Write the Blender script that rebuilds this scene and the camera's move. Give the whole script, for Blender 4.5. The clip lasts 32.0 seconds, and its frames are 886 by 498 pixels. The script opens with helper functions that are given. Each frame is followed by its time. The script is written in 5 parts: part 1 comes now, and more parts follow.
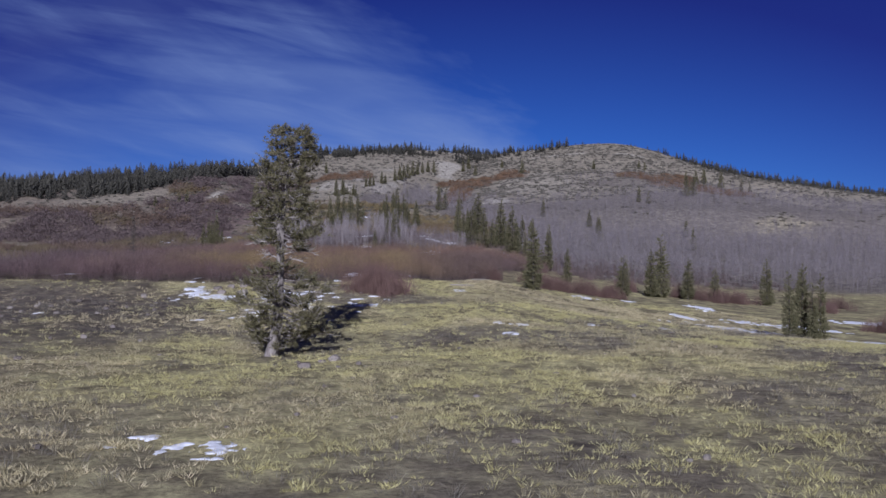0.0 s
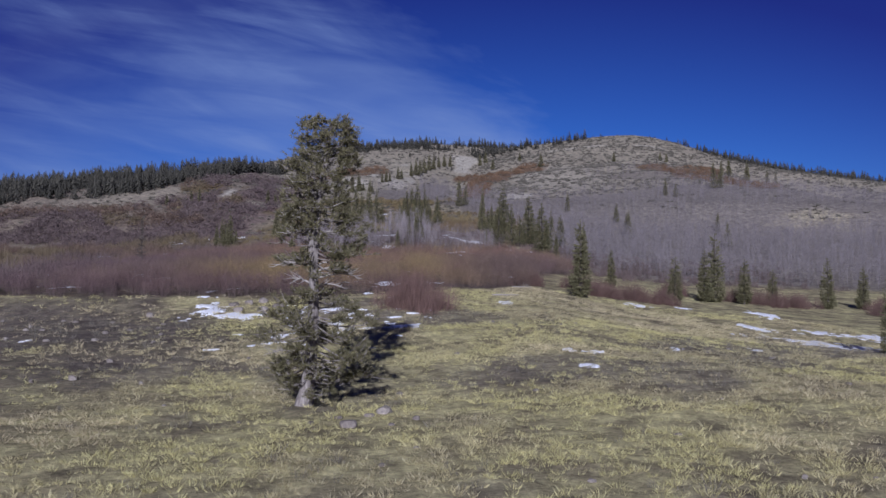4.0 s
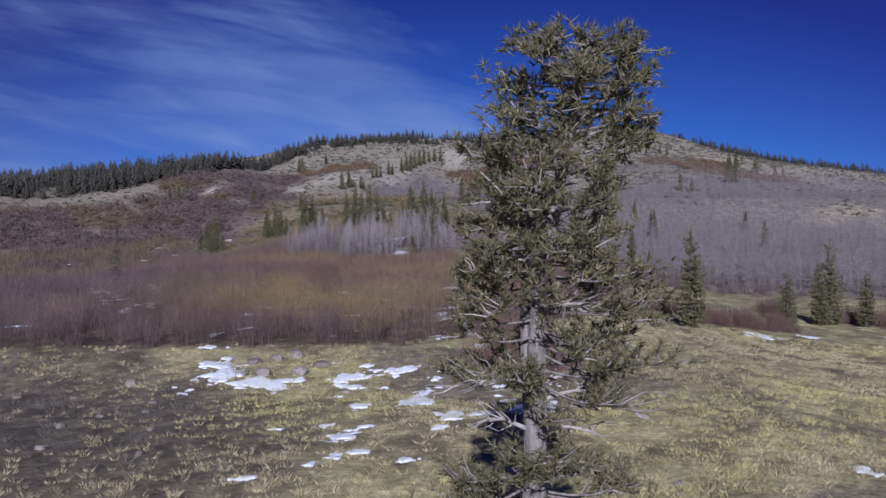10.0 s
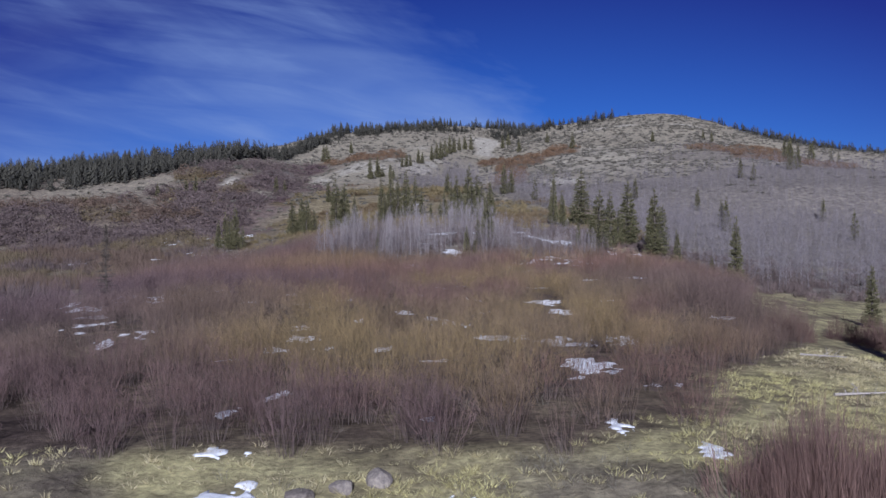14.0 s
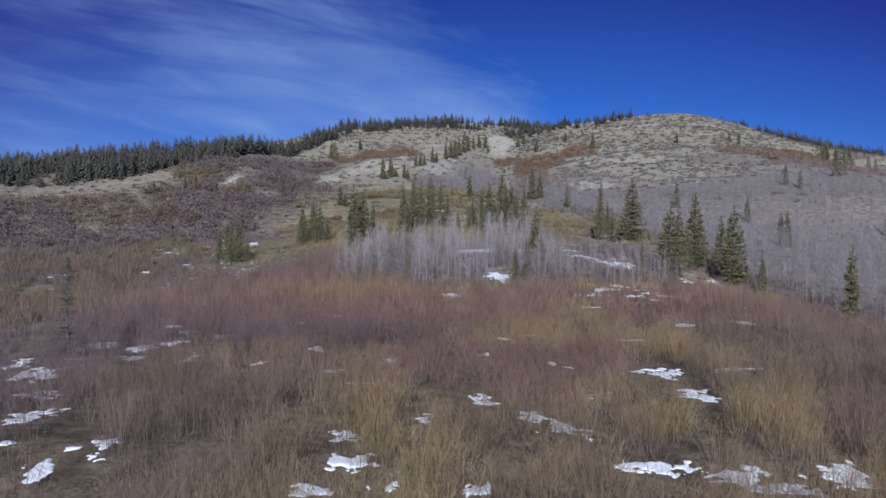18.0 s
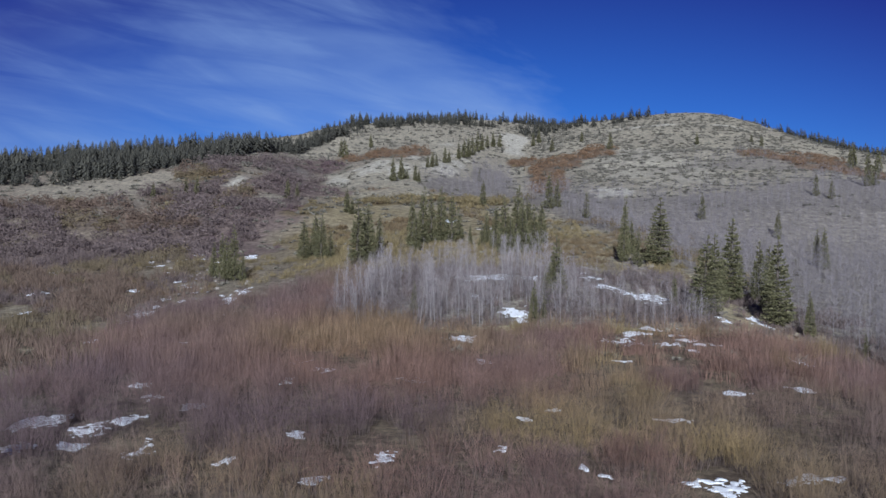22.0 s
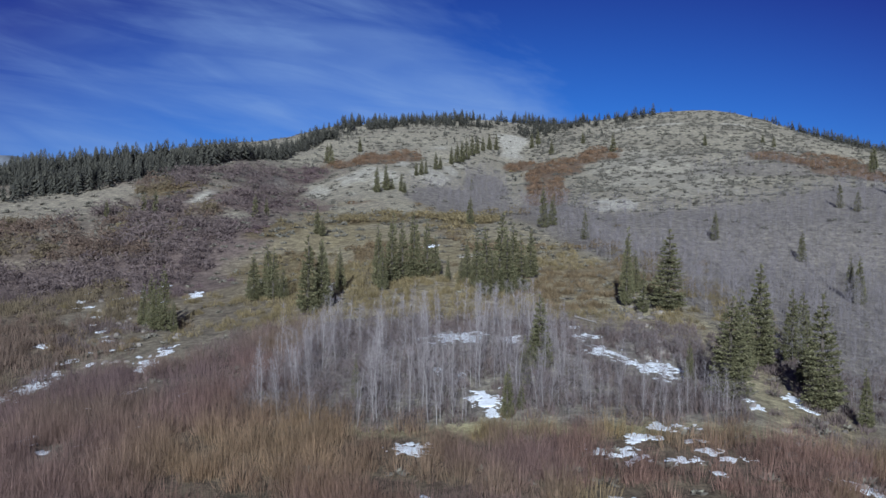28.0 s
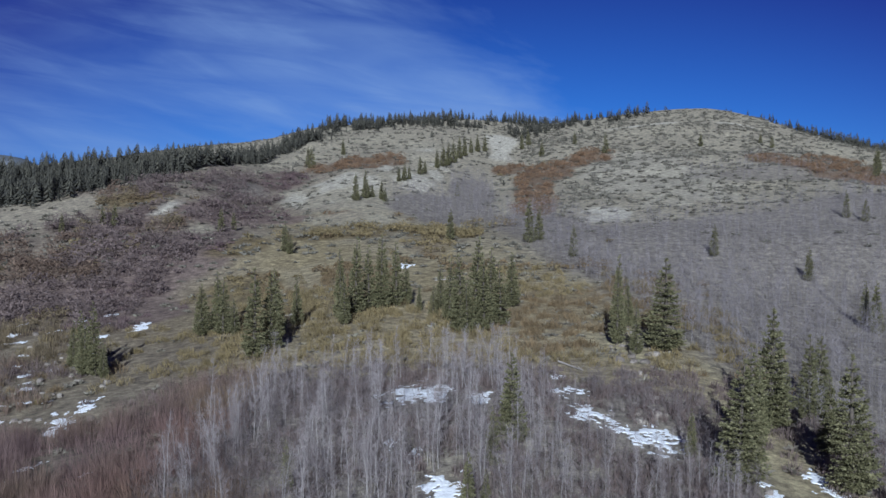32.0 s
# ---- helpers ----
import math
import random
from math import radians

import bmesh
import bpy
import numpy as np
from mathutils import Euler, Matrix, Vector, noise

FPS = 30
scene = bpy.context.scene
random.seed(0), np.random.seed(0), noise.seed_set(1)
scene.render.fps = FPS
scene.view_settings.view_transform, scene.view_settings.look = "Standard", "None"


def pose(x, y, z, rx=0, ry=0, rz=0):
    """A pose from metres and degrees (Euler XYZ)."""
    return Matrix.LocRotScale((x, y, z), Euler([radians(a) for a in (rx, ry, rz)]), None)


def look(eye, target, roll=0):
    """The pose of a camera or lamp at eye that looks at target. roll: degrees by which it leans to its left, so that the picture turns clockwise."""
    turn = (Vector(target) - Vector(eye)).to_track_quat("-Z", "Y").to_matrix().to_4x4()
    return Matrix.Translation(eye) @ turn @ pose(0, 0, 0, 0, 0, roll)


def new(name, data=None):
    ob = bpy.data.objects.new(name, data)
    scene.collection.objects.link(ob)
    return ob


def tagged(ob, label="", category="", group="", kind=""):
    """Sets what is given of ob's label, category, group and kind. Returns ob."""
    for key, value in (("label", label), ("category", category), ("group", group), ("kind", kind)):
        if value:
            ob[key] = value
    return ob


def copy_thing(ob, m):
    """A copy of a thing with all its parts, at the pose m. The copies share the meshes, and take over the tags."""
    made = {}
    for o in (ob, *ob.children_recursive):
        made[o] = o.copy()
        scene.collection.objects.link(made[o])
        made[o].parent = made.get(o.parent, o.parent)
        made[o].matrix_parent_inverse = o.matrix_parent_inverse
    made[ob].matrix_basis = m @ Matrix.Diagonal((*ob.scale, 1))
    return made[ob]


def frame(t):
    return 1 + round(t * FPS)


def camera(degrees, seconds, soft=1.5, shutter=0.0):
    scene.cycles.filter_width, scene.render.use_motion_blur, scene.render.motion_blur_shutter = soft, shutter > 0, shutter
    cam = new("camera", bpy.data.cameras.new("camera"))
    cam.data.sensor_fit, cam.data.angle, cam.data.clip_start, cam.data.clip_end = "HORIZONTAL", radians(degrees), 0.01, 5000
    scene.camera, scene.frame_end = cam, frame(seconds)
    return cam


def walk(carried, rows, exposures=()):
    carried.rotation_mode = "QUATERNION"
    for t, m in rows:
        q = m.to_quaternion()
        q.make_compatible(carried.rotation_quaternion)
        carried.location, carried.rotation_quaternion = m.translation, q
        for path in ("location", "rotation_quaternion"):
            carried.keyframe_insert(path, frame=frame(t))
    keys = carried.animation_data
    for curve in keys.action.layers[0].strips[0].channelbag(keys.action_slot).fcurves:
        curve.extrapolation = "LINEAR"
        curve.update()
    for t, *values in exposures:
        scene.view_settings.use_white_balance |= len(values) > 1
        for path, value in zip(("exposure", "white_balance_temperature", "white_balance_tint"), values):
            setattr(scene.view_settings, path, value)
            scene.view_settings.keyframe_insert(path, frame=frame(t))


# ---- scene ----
cam = camera(45.92, 32.0)
PATH = [
    (0, (1.82, -9.66, 3.22), (1.658, 0.341, 3.437), 0.38),
    (0.5, (1.54, -8.82, 3.35), (1.273, 1.172, 3.558), 0.18),
    (1, (1.23, -7.98, 3.47), (0.984, 2.015, 3.678), 0.15),
    (1.5, (0.96, -7.14, 3.59), (0.799, 2.855, 3.784), 0.15),
    (2, (0.73, -6.30, 3.69), (0.621, 3.694, 3.881), 0.08),
    (2.5, (0.53, -5.43, 3.80), (0.375, 4.567, 3.980), -0.04),
    (3, (0.28, -4.45, 3.93), (-0.011, 5.546, 4.096), -0.12),
    (3.5, (0.09, -3.29, 4.05), (-0.221, 6.700, 4.214), -0.15),
    (5.5, (-0.53, 2.34, 4.41), (-0.671, 12.338, 4.542), -0.52),
    (6, (-0.72, 3.80, 4.51), (-0.994, 13.793, 4.635), -1.04),
    (6.5, (-1.26, 5.21, 4.62), (-1.533, 15.209, 4.729), -0.79),
    (7, (-1.92, 6.53, 4.72), (-2.122, 16.530, 4.847), -0.47),
    (7.5, (-2.59, 7.90, 4.89), (-2.772, 17.894, 5.030), -0.68),
    (8, (-3.26, 9.23, 5.06), (-3.321, 19.225, 5.200), -0.65),
    (8.5, (-3.96, 10.54, 5.22), (-4.090, 20.536, 5.361), -0.56),
    (9, (-4.60, 11.96, 5.37), (-4.725, 21.955, 5.506), -0.46),
    (9.5, (-5.13, 13.53, 5.53), (-5.263, 23.529, 5.656), -0.60),
    (10, (-5.63, 15.29, 5.69), (-5.692, 25.284, 5.800), -0.68),
    (10.5, (-5.99, 17.07, 5.80), (-6.117, 27.068, 5.883), -0.48),
    (11, (-6.31, 18.95, 5.81), (-6.492, 28.945, 5.880), -0.56),
    (11.5, (-6.84, 21.29, 5.96), (-6.958, 31.292, 6.015), -0.69),
    (12, (-7.36, 23.70, 6.05), (-7.590, 33.701, 6.094), -0.74),
    (12.5, (-7.87, 26.13, 6.18), (-8.083, 36.126, 6.212), -0.89),
    (13, (-8.36, 28.56, 6.29), (-8.557, 38.559, 6.323), -0.86),
    (13.5, (-8.86, 31.00, 6.40), (-9.119, 40.995, 6.433), -0.86),
    (14, (-9.43, 33.46, 6.65), (-9.689, 43.460, 6.674), -0.89),
    (14.5, (-9.93, 35.88, 6.91), (-10.118, 45.882, 6.936), -0.93),
    (16.5, (-11.80, 44.94, 8.16), (-11.954, 54.940, 8.160), -0.79),
    (17, (-12.35, 46.62, 8.42), (-12.520, 56.615, 8.416), -0.61),
    (17.5, (-12.88, 48.06, 8.67), (-13.110, 58.061, 8.647), -0.27),
    (18, (-13.28, 49.36, 8.98), (-13.548, 59.357, 8.963), 0.03),
    (18.5, (-13.58, 50.55, 9.33), (-13.846, 60.548, 9.305), 0.29),
    (19, (-13.73, 51.65, 9.71), (-14.047, 61.644, 9.673), 0.47),
    (19.5, (-13.80, 52.68, 10.05), (-14.152, 62.672, 10.011), 0.67),
    (20, (-13.77, 53.72, 10.42), (-14.190, 63.712, 10.380), 0.87),
    (20.5, (-13.72, 54.80, 10.80), (-14.117, 64.788, 10.747), 0.92),
    (21, (-13.62, 55.90, 11.17), (-14.019, 65.891, 11.106), 0.85),
    (21.5, (-13.55, 57.06, 11.59), (-13.936, 67.051, 11.507), 0.80),
    (22, (-13.43, 58.27, 12.00), (-13.812, 68.265, 11.902), 0.80),
    (22.5, (-13.15, 59.70, 12.42), (-13.514, 69.691, 12.307), 0.95),
    (23, (-12.94, 61.04, 12.78), (-13.252, 71.039, 12.666), 1.02),
    (23.5, (-12.77, 62.30, 13.13), (-13.203, 72.286, 13.022), 0.95),
    (24, (-12.58, 63.59, 13.47), (-13.077, 73.580, 13.354), 0.98),
    (24.5, (-12.42, 64.98, 13.78), (-12.807, 74.969, 13.655), 0.96),
    (25, (-12.26, 66.42, 14.07), (-12.655, 76.407, 13.943), 0.84),
    (25.5, (-12.04, 67.86, 14.39), (-12.461, 77.849, 14.261), 0.67),
    (27.5, (-11.11, 74.38, 15.75), (-11.546, 84.365, 15.613), 0.34),
    (28, (-10.87, 75.91, 16.10), (-11.301, 85.899, 15.954), 0.31),
    (28.5, (-10.63, 77.42, 16.42), (-11.020, 87.407, 16.271), 0.36),
    (29, (-10.42, 78.87, 16.73), (-10.804, 88.858, 16.583), 0.35),
    (29.5, (-10.19, 80.31, 17.07), (-10.579, 90.297, 16.916), 0.27),
    (30, (-9.97, 81.74, 17.43), (-10.360, 91.727, 17.270), 0.27),
    (30.5, (-9.74, 83.11, 17.78), (-10.134, 93.104, 17.619), 0.23),
    (31, (-9.55, 84.44, 18.12), (-9.911, 94.436, 17.958), 0.21),
    (31.5, (-9.34, 85.71, 18.46), (-9.703, 95.699, 18.281), 0.08),
    (32, (-9.11, 86.97, 18.79), (-9.492, 96.958, 18.604), -0.02),
]
walk(cam, [(t, look(eye, target, roll)) for t, eye, target, roll in PATH], [(0, -0.08, 5330, 20), (8, 0.04, 5300, 20), (13, 0.14, 5300, 17), (18, 0.32, 5310, 11), (25, 0.34, 5310, 5), (28, 0.30, 5220, 4), (32, 0.27, 5180, 4)])

# ---------------------------------------------------------------- light
SHADE_DIR = Vector((0.03, 1.0, -0.36)).normalized()      # the way the sunlight travels
sun = new("sun", bpy.data.lights.new("sun", "SUN"))
sun.data.energy, sun.data.angle, sun.data.color = 5.0, radians(0.53), (1.0, 0.95, 0.88)
sun.rotation_euler = SHADE_DIR.to_track_quat("-Z", "Y").to_euler()

world = bpy.data.worlds.new("world")
scene.world = world
world.use_nodes = True
wn, wl = world.node_tree.nodes, world.node_tree.links
wn.clear()
sky = wn.new("ShaderNodeTexSky")
sky.sky_type, sky.sun_disc = "NISHITA", False
sky.sun_elevation = math.asin(-SHADE_DIR.z)
sky.sun_rotation = math.atan2(-SHADE_DIR.x, -SHADE_DIR.y)
sky.altitude, sky.air_density, sky.dust_density, sky.ozone_density = 2600, 1.0, 0.2, 3.0
coord = wn.new("ShaderNodeTexCoord")
sep = wn.new("ShaderNodeSeparateXYZ")
wl.new(coord.outputs["Generated"], sep.inputs[0])


def wmath(op, a, b=None, c=None, clamp=False):
    n = wn.new("ShaderNodeMath")
    n.operation, n.use_clamp = op, clamp
    for i, v in enumerate((a, b, c)):
        if v is None:
            continue
        if isinstance(v, (int, float)):
            n.inputs[i].default_value = v
        else:
            wl.new(v, n.inputs[i])
    return n.outputs[0]


# cirrus: streaks that slant down to a ragged edge over the hill, thickest near that edge and low down
az = wmath("DIVIDE", sep.outputs["X"], wmath("MAXIMUM", sep.outputs["Y"], 0.05))
el = sep.outputs["Z"]


def cloud_noise(along, across, scale, detail, rough, warp):
    """Noise drawn out along the streaks: along and across are (per azimuth, per height)."""
    v = wn.new("ShaderNodeCombineXYZ")
    for i, (pa, pe) in enumerate((along, across)):
        wl.new(wmath("ADD", wmath("MULTIPLY", az, pa), wmath("MULTIPLY", el, pe)), v.inputs[i])
    t = wn.new("ShaderNodeTexNoise")
    t.inputs["Scale"].default_value, t.inputs["Detail"].default_value, t.inputs["Roughness"].default_value = scale, detail, rough
    t.inputs["Distortion"].default_value = warp
    wl.new(v.outputs[0], t.inputs["Vector"])
    return t.outputs["Fac"]


broad = cloud_noise((2.6, 1.0), (1.4, 13.0), 1.0, 5.0, 0.55, 0.8)
streak = cloud_noise((4.4, 2.0), (4.2, 34.0), 1.0, 5.0, 0.55, 0.9)
wisp = cloud_noise((16.0, 30.0), (9.0, 14.0), 1.0, 4.0, 0.55, 0.5)
torn = cloud_noise((7.0, 3.0), (3.0, 16.0), 1.0, 5.0, 0.6, 0.3)
slant = wmath("ADD", wmath("MULTIPLY_ADD", el, 1.35, az), wmath("MULTIPLY_ADD", torn, 0.26, -0.13))
inner = wmath("SUBTRACT", 0.255, slant)                                   # how far inside the edge
side = wmath("MULTIPLY", wmath("MULTIPLY", inner, 9.0, None, True), wmath("MULTIPLY_ADD", az, 1.5, 1.28, True))   # thinner far to the west
near_edge = wmath("POWER", 2.718, wmath("MULTIPLY", wmath("ABSOLUTE", wmath("SUBTRACT", inner, 0.07)), -7.0))
low = wmath("MULTIPLY_ADD", el, -4.5, 1.12, True)
veil = wmath("MULTIPLY", wmath("MULTIPLY_ADD", broad, 2.6, -0.72, True), wmath("MULTIPLY_ADD", near_edge, 0.55, 0.42))
veil = wmath("MULTIPLY", veil, wmath("MULTIPLY_ADD", low, 0.75, 0.25))
bands = wmath("MULTIPLY", wmath("MULTIPLY_ADD", streak, 4.2, -1.85, True), wmath("MULTIPLY_ADD", wisp, 1.5, -0.25, True))
cloud = wmath("MULTIPLY", side, wmath("ADD", wmath("MULTIPLY", veil, 1.35), wmath("MULTIPLY", bands, 0.46)), None, True)
tint = wn.new("ShaderNodeMix")
tint.data_type, tint.blend_type = "RGBA", "MULTIPLY"
tint.inputs[0].default_value = 1.0
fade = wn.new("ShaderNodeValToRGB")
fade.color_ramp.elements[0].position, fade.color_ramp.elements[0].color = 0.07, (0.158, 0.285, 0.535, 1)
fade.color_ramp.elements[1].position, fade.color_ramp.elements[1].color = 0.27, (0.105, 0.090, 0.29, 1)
# the blue deepens upwards; the violet darkening towards the sides imitates lens vignetting
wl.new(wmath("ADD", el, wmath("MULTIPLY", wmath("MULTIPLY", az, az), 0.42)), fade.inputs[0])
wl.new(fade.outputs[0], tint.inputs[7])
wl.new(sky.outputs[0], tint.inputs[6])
mixc = wn.new("ShaderNodeMix")
mixc.data_type = "RGBA"
mixc.inputs[7].default_value = (2.4, 3.15, 4.9, 1)
wl.new(cloud, mixc.inputs[0])
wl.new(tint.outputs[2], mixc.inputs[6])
back = wn.new("ShaderNodeBackground")
back.inputs["Strength"].default_value = 0.096
wl.new(mixc.outputs[2], back.inputs["Color"])
wo = wn.new("ShaderNodeOutputWorld")
wl.new(back.outputs[0], wo.inputs[0])

# ---------------------------------------------------------------- noise
rng = np.random.default_rng(7)
LATTICE = rng.random((256, 256))


def vnoise(x, y):
    xi, yi = np.floor(x).astype(int), np.floor(y).astype(int)
    fx, fy = x - xi, y - yi
    fx, fy = fx * fx * (3 - 2 * fx), fy * fy * (3 - 2 * fy)
    a, b = LATTICE[xi & 255, yi & 255], LATTICE[(xi + 1) & 255, yi & 255]
    c, d = LATTICE[xi & 255, (yi + 1) & 255], LATTICE[(xi + 1) & 255, (yi + 1) & 255]
    return (a * (1 - fx) + b * fx) * (1 - fy) + (c * (1 - fx) + d * fx) * fy


def fbm(x, y, size, octaves=4, gain=0.5):
    """Noise from 0 to 1 with features of about that many metres."""
    x, y = np.asarray(x, float) / size + 37.3, np.asarray(y, float) / size + 11.7
    total, amp, norm = 0, 1.0, 0
    for k in range(octaves):
        total, norm = total + amp * vnoise(x * 2 ** k + 17 * k, y * 2 ** k + 5 * k), norm + amp
        amp *= gain
    return total / norm


def smooth(a, b, v):
    t = np.clip((v - a) / (b - a), 0, 1)
    return t * t * (3 - 2 * t)


# ---------------------------------------------------------------- the lie of the land
FLOOR_Y = [-400, -30, 15, 29, 50, 64, 80, 92, 115, 136, 147, 160, 176, 200, 230]
FLOOR_Z = [-6, -1.6, -0.4, 0.25, 1.6, 2.1, 2.8, 3.5, 4.5, 6.0, 7.2, 8.9, 10.5, 13.4, 17.6]
CREST_X = [-600, -160, -125, -98, -80, -68, -54, -46, -36, -12, 0, 12, 26, 45, 59, 68, 76, 85, 93, 102, 113, 150, 600]
CREST_Z = [32.4, 36.0, 39.6, 43.4, 44.2, 47.2, 50.2, 51.8, 52.5, 53.0, 51.6, 51.0, 53.0, 55.4, 56.2, 54.8, 52.4, 49.2, 47.0, 45.0, 42.4, 37.5, 31]
CREST_Y = 410


# the hill is laid out nearer and smaller, and then drawn out from this point of the flight
PIVOT, FOOT, REACH = (-9.1, 87.0, 18.8), 230.0, 1.389


def to_plan(x, y):
    """A place in the world as a place in the plan of the hill."""
    x, y = np.asarray(x, float), np.asarray(y, float)
    yo = np.where(y > FOOT, FOOT + (y - FOOT) / REACH, y)
    k = np.where(y > FOOT, (yo - PIVOT[1]) / np.where(y > FOOT, y - PIVOT[1], 1), 1)
    return PIVOT[0] + (x - PIVOT[0]) * k, yo, k


def from_plan(x, y):
    x, y = np.asarray(x, float), np.asarray(y, float)
    yn = np.where(y > FOOT, FOOT + (y - FOOT) * REACH, y)
    k = np.where(y > FOOT, (yn - PIVOT[1]) / np.where(y > FOOT, y - PIVOT[1], 1), 1)
    return PIVOT[0] + (x - PIVOT[0]) * k, yn


def height(x, y):
    xo, yo, k = to_plan(x, y)
    z = plan_height(xo, yo)
    return PIVOT[2] + (z - PIVOT[2]) / k + (fbm(x, y, 14, 3) - 0.5) * 0.7 * smooth(-30, 40, np.asarray(y, float)) + (fbm(x, y, 2.2, 3) - 0.5) * 0.22


def plan_height(x, y):
    low = np.interp(y, FLOOR_Y, FLOOR_Z)
    low = 0.5 * low + 0.25 * (np.interp(y - 5, FLOOR_Y, FLOOR_Z) + np.interp(y + 5, FLOOR_Y, FLOOR_Z))
    far = smooth(280, 200, y)
    east = 4.6 * (1 - np.exp(-np.maximum(x - 4, 0) / 22)) * far * smooth(20, 60, y)
    west = 3.8 * (1 - np.exp(-np.maximum(-24 - x, 0) / 16)) * far * smooth(95, 160, y)
    low = low - east - west + 1.1 * np.exp(-((x + 10) ** 2 + (y - 147) ** 2) / 130)
    low = low + 0.72 * smooth(48, 55.5, y) * smooth(100, 66, y) * smooth(3, -6, x)          # the willows stand on a low terrace
    low = low - 0.5 * np.exp(-((y - 77 - 0.15 * x) / 3.5) ** 2) * smooth(8, -2, x)
    crest = np.interp(x, CREST_X, CREST_Z)
    crest = 0.5 * crest + 0.25 * (np.interp(x - 7, CREST_X, CREST_Z) + np.interp(x + 7, CREST_X, CREST_Z))
    s = np.clip((y - 200) / (CREST_Y - 200), 0, 1)
    hill = 13.4 + (crest - 13.4) * s ** 1.15
    # ravines that run down the slope
    rav = np.exp(-((x + 4 - 0.12 * (y - 340)) / 9) ** 2) * smooth(225, 300, y) * smooth(405, 350, y) * 3.0
    rav += np.exp(-((x + 52 + 0.2 * (y - 300)) / 12) ** 2) * smooth(215, 280, y) * smooth(400, 340, y) * 2.5
    rav += np.exp(-((x - 84 + 0.25 * (y - 320)) / 10) ** 2) * smooth(230, 300, y) * smooth(400, 340, y) * 3.0
    hill = hill + 4.2 * smooth(-42, -62, x) * smooth(228, 264, y) * (1 - 0.6 * smooth(300, 400, y))
    hill = hill - rav + (fbm(x, y, 40, 4) - 0.5) * 5.0 * smooth(205, 290, y) * smooth(415, 340, y)
    z = np.where(y < 200, low, low * (1 - smooth(200, 232, y)) + hill * smooth(200, 232, y))
    z = np.where(y > CREST_Y, crest - 0.10 * (y - CREST_Y) - 0.0004 * (y - CREST_Y) ** 2 * (y < 700), z)
    return np.maximum(z, -60)


def ground_at(x, y):
    return float(height(np.array([x]), np.array([y]))[0])


# ---------------------------------------------------------------- where each cover grows (0 to 1)
# where snow lies: x, y and the half widths of each bed
MEADOW_BEDS = [(-12, 50.2, 1.4, 0.7), (-13.4, 51.2, 0.7, 0.62), (-13.9, 52.7, 0.65, 0.46), (-13.7, 53.6, 0.24, 0.23), (-14.9, 55.4, 0.56, 0.37), (-9, 50.5, 0.55, 0.55), (-9.6, 52.7, 0.22, 0.23), (-7.2, 51.5, 0.54, 0.32), (-8.1, 51.5, 0.38, 0.2), (-6.1, 50.3, 0.22, 0.24), (-5.3, 49.5, 0.23, 0.39), (-5.7, 51.2, 0.25, 0.23), (-9.2, 49.4, 0.46, 0.24), (-7.9, 49.4, 0.29, 0.24), (-8.7, 52.1, 0.22, 0.2), (-4.3, 55.5, 0.33, 0.68)]
GRASS_BEDS = [(-8.3, 46.5, 0.22, 0.38), (-8.5, 42.9, 0.38, 0.46), (-7.9, 41, 0.22, 0.23), (-8.5, 40.7, 0.22, 0.31), (-9, 39.8, 0.24, 0.31), (-6.6, 40, 0.29, 0.31), (-6.1, 48.7, 0.24, 0.31), (-5.6, 44.9, 0.29, 0.53), (-6.6, 47.2, 0.43, 0.76), (-14.1, 49.4, 0.38, 0.6), (-6.1, 43.1, 0.22, 0.2), (-3.4, 45.6, 0.8, 0.7), (-6.6, 48, 0.3, 0.78), (1.8, 59.6, 0.42, 0.98), (11.9, 74.3, 0.58, 1.23), (15.8, 78.2, 0.37, 0.89), (17.9, 65.5, 0.61, 1.28), (8.3, 41.5, 0.22, 0.64), (3.7, 38.5, 0.22, 0.45), (4.6, 38.7, 0.35, 0.38), (4.1, 35.2, 0.22, 0.45), (12.8, 45.8, 0.24, 0.68), (21, 58.5, 3.8, 2), (25.8, 56.5, 3.6, 1.7)]
BANK_BEDS = [(-4.9, 12.8, 0.22, 0.37), (-3.4, 11.7, 0.42, 0.82), (-4.1, 11.9, 0.22, 0.48), (-5.3, 11.9, 0.22, 0.2), (-18.8, 41.1, 0.22, 0.62), (21.8, 78, 0.96, 1.83), (-39.6, 86.8, 1.67, 2.98), (26, 66, 3.2, 1.5), (18, 66.5, 1.2, 0.8), (34, 74, 3, 1.4)]
WILLOW_BEDS = [(-15.6, 59.7, 0.22, 0.65), (-6.2, 57.3, 0.24, 0.68), (-5.6, 66.4, 0.72, 1.45), (-10.5, 58.7, 0.22, 0.46), (-14.7, 62.1, 0.28, 0.74), (-8.4, 78.3, 1.05, 0.37), (-6.7, 77.9, 1.21, 0.54), (-5.1, 76.7, 0.95, 0.52), (-3, 78.1, 0.67, 0.95), (-13, 76.6, 0.38, 0.4), (-16.6, 78.4, 0.48, 0.62), (-17.1, 80.7, 0.35, 0.54), (-14.8, 83.2, 0.32, 0.82), (-12.8, 86.3, 0.4, 0.94), (-8.4, 89, 0.38, 0.91), (-4.4, 90.1, 0.57, 1.19), (-5.2, 94, 0.49, 0.6), (-10.2, 82.1, 0.36, 0.88), (-11.2, 83.6, 0.38, 0.69), (-11.5, 81, 0.26, 0.54), (-15.4, 76.7, 0.38, 0.48), (-17.4, 76.3, 0.45, 0.39)]
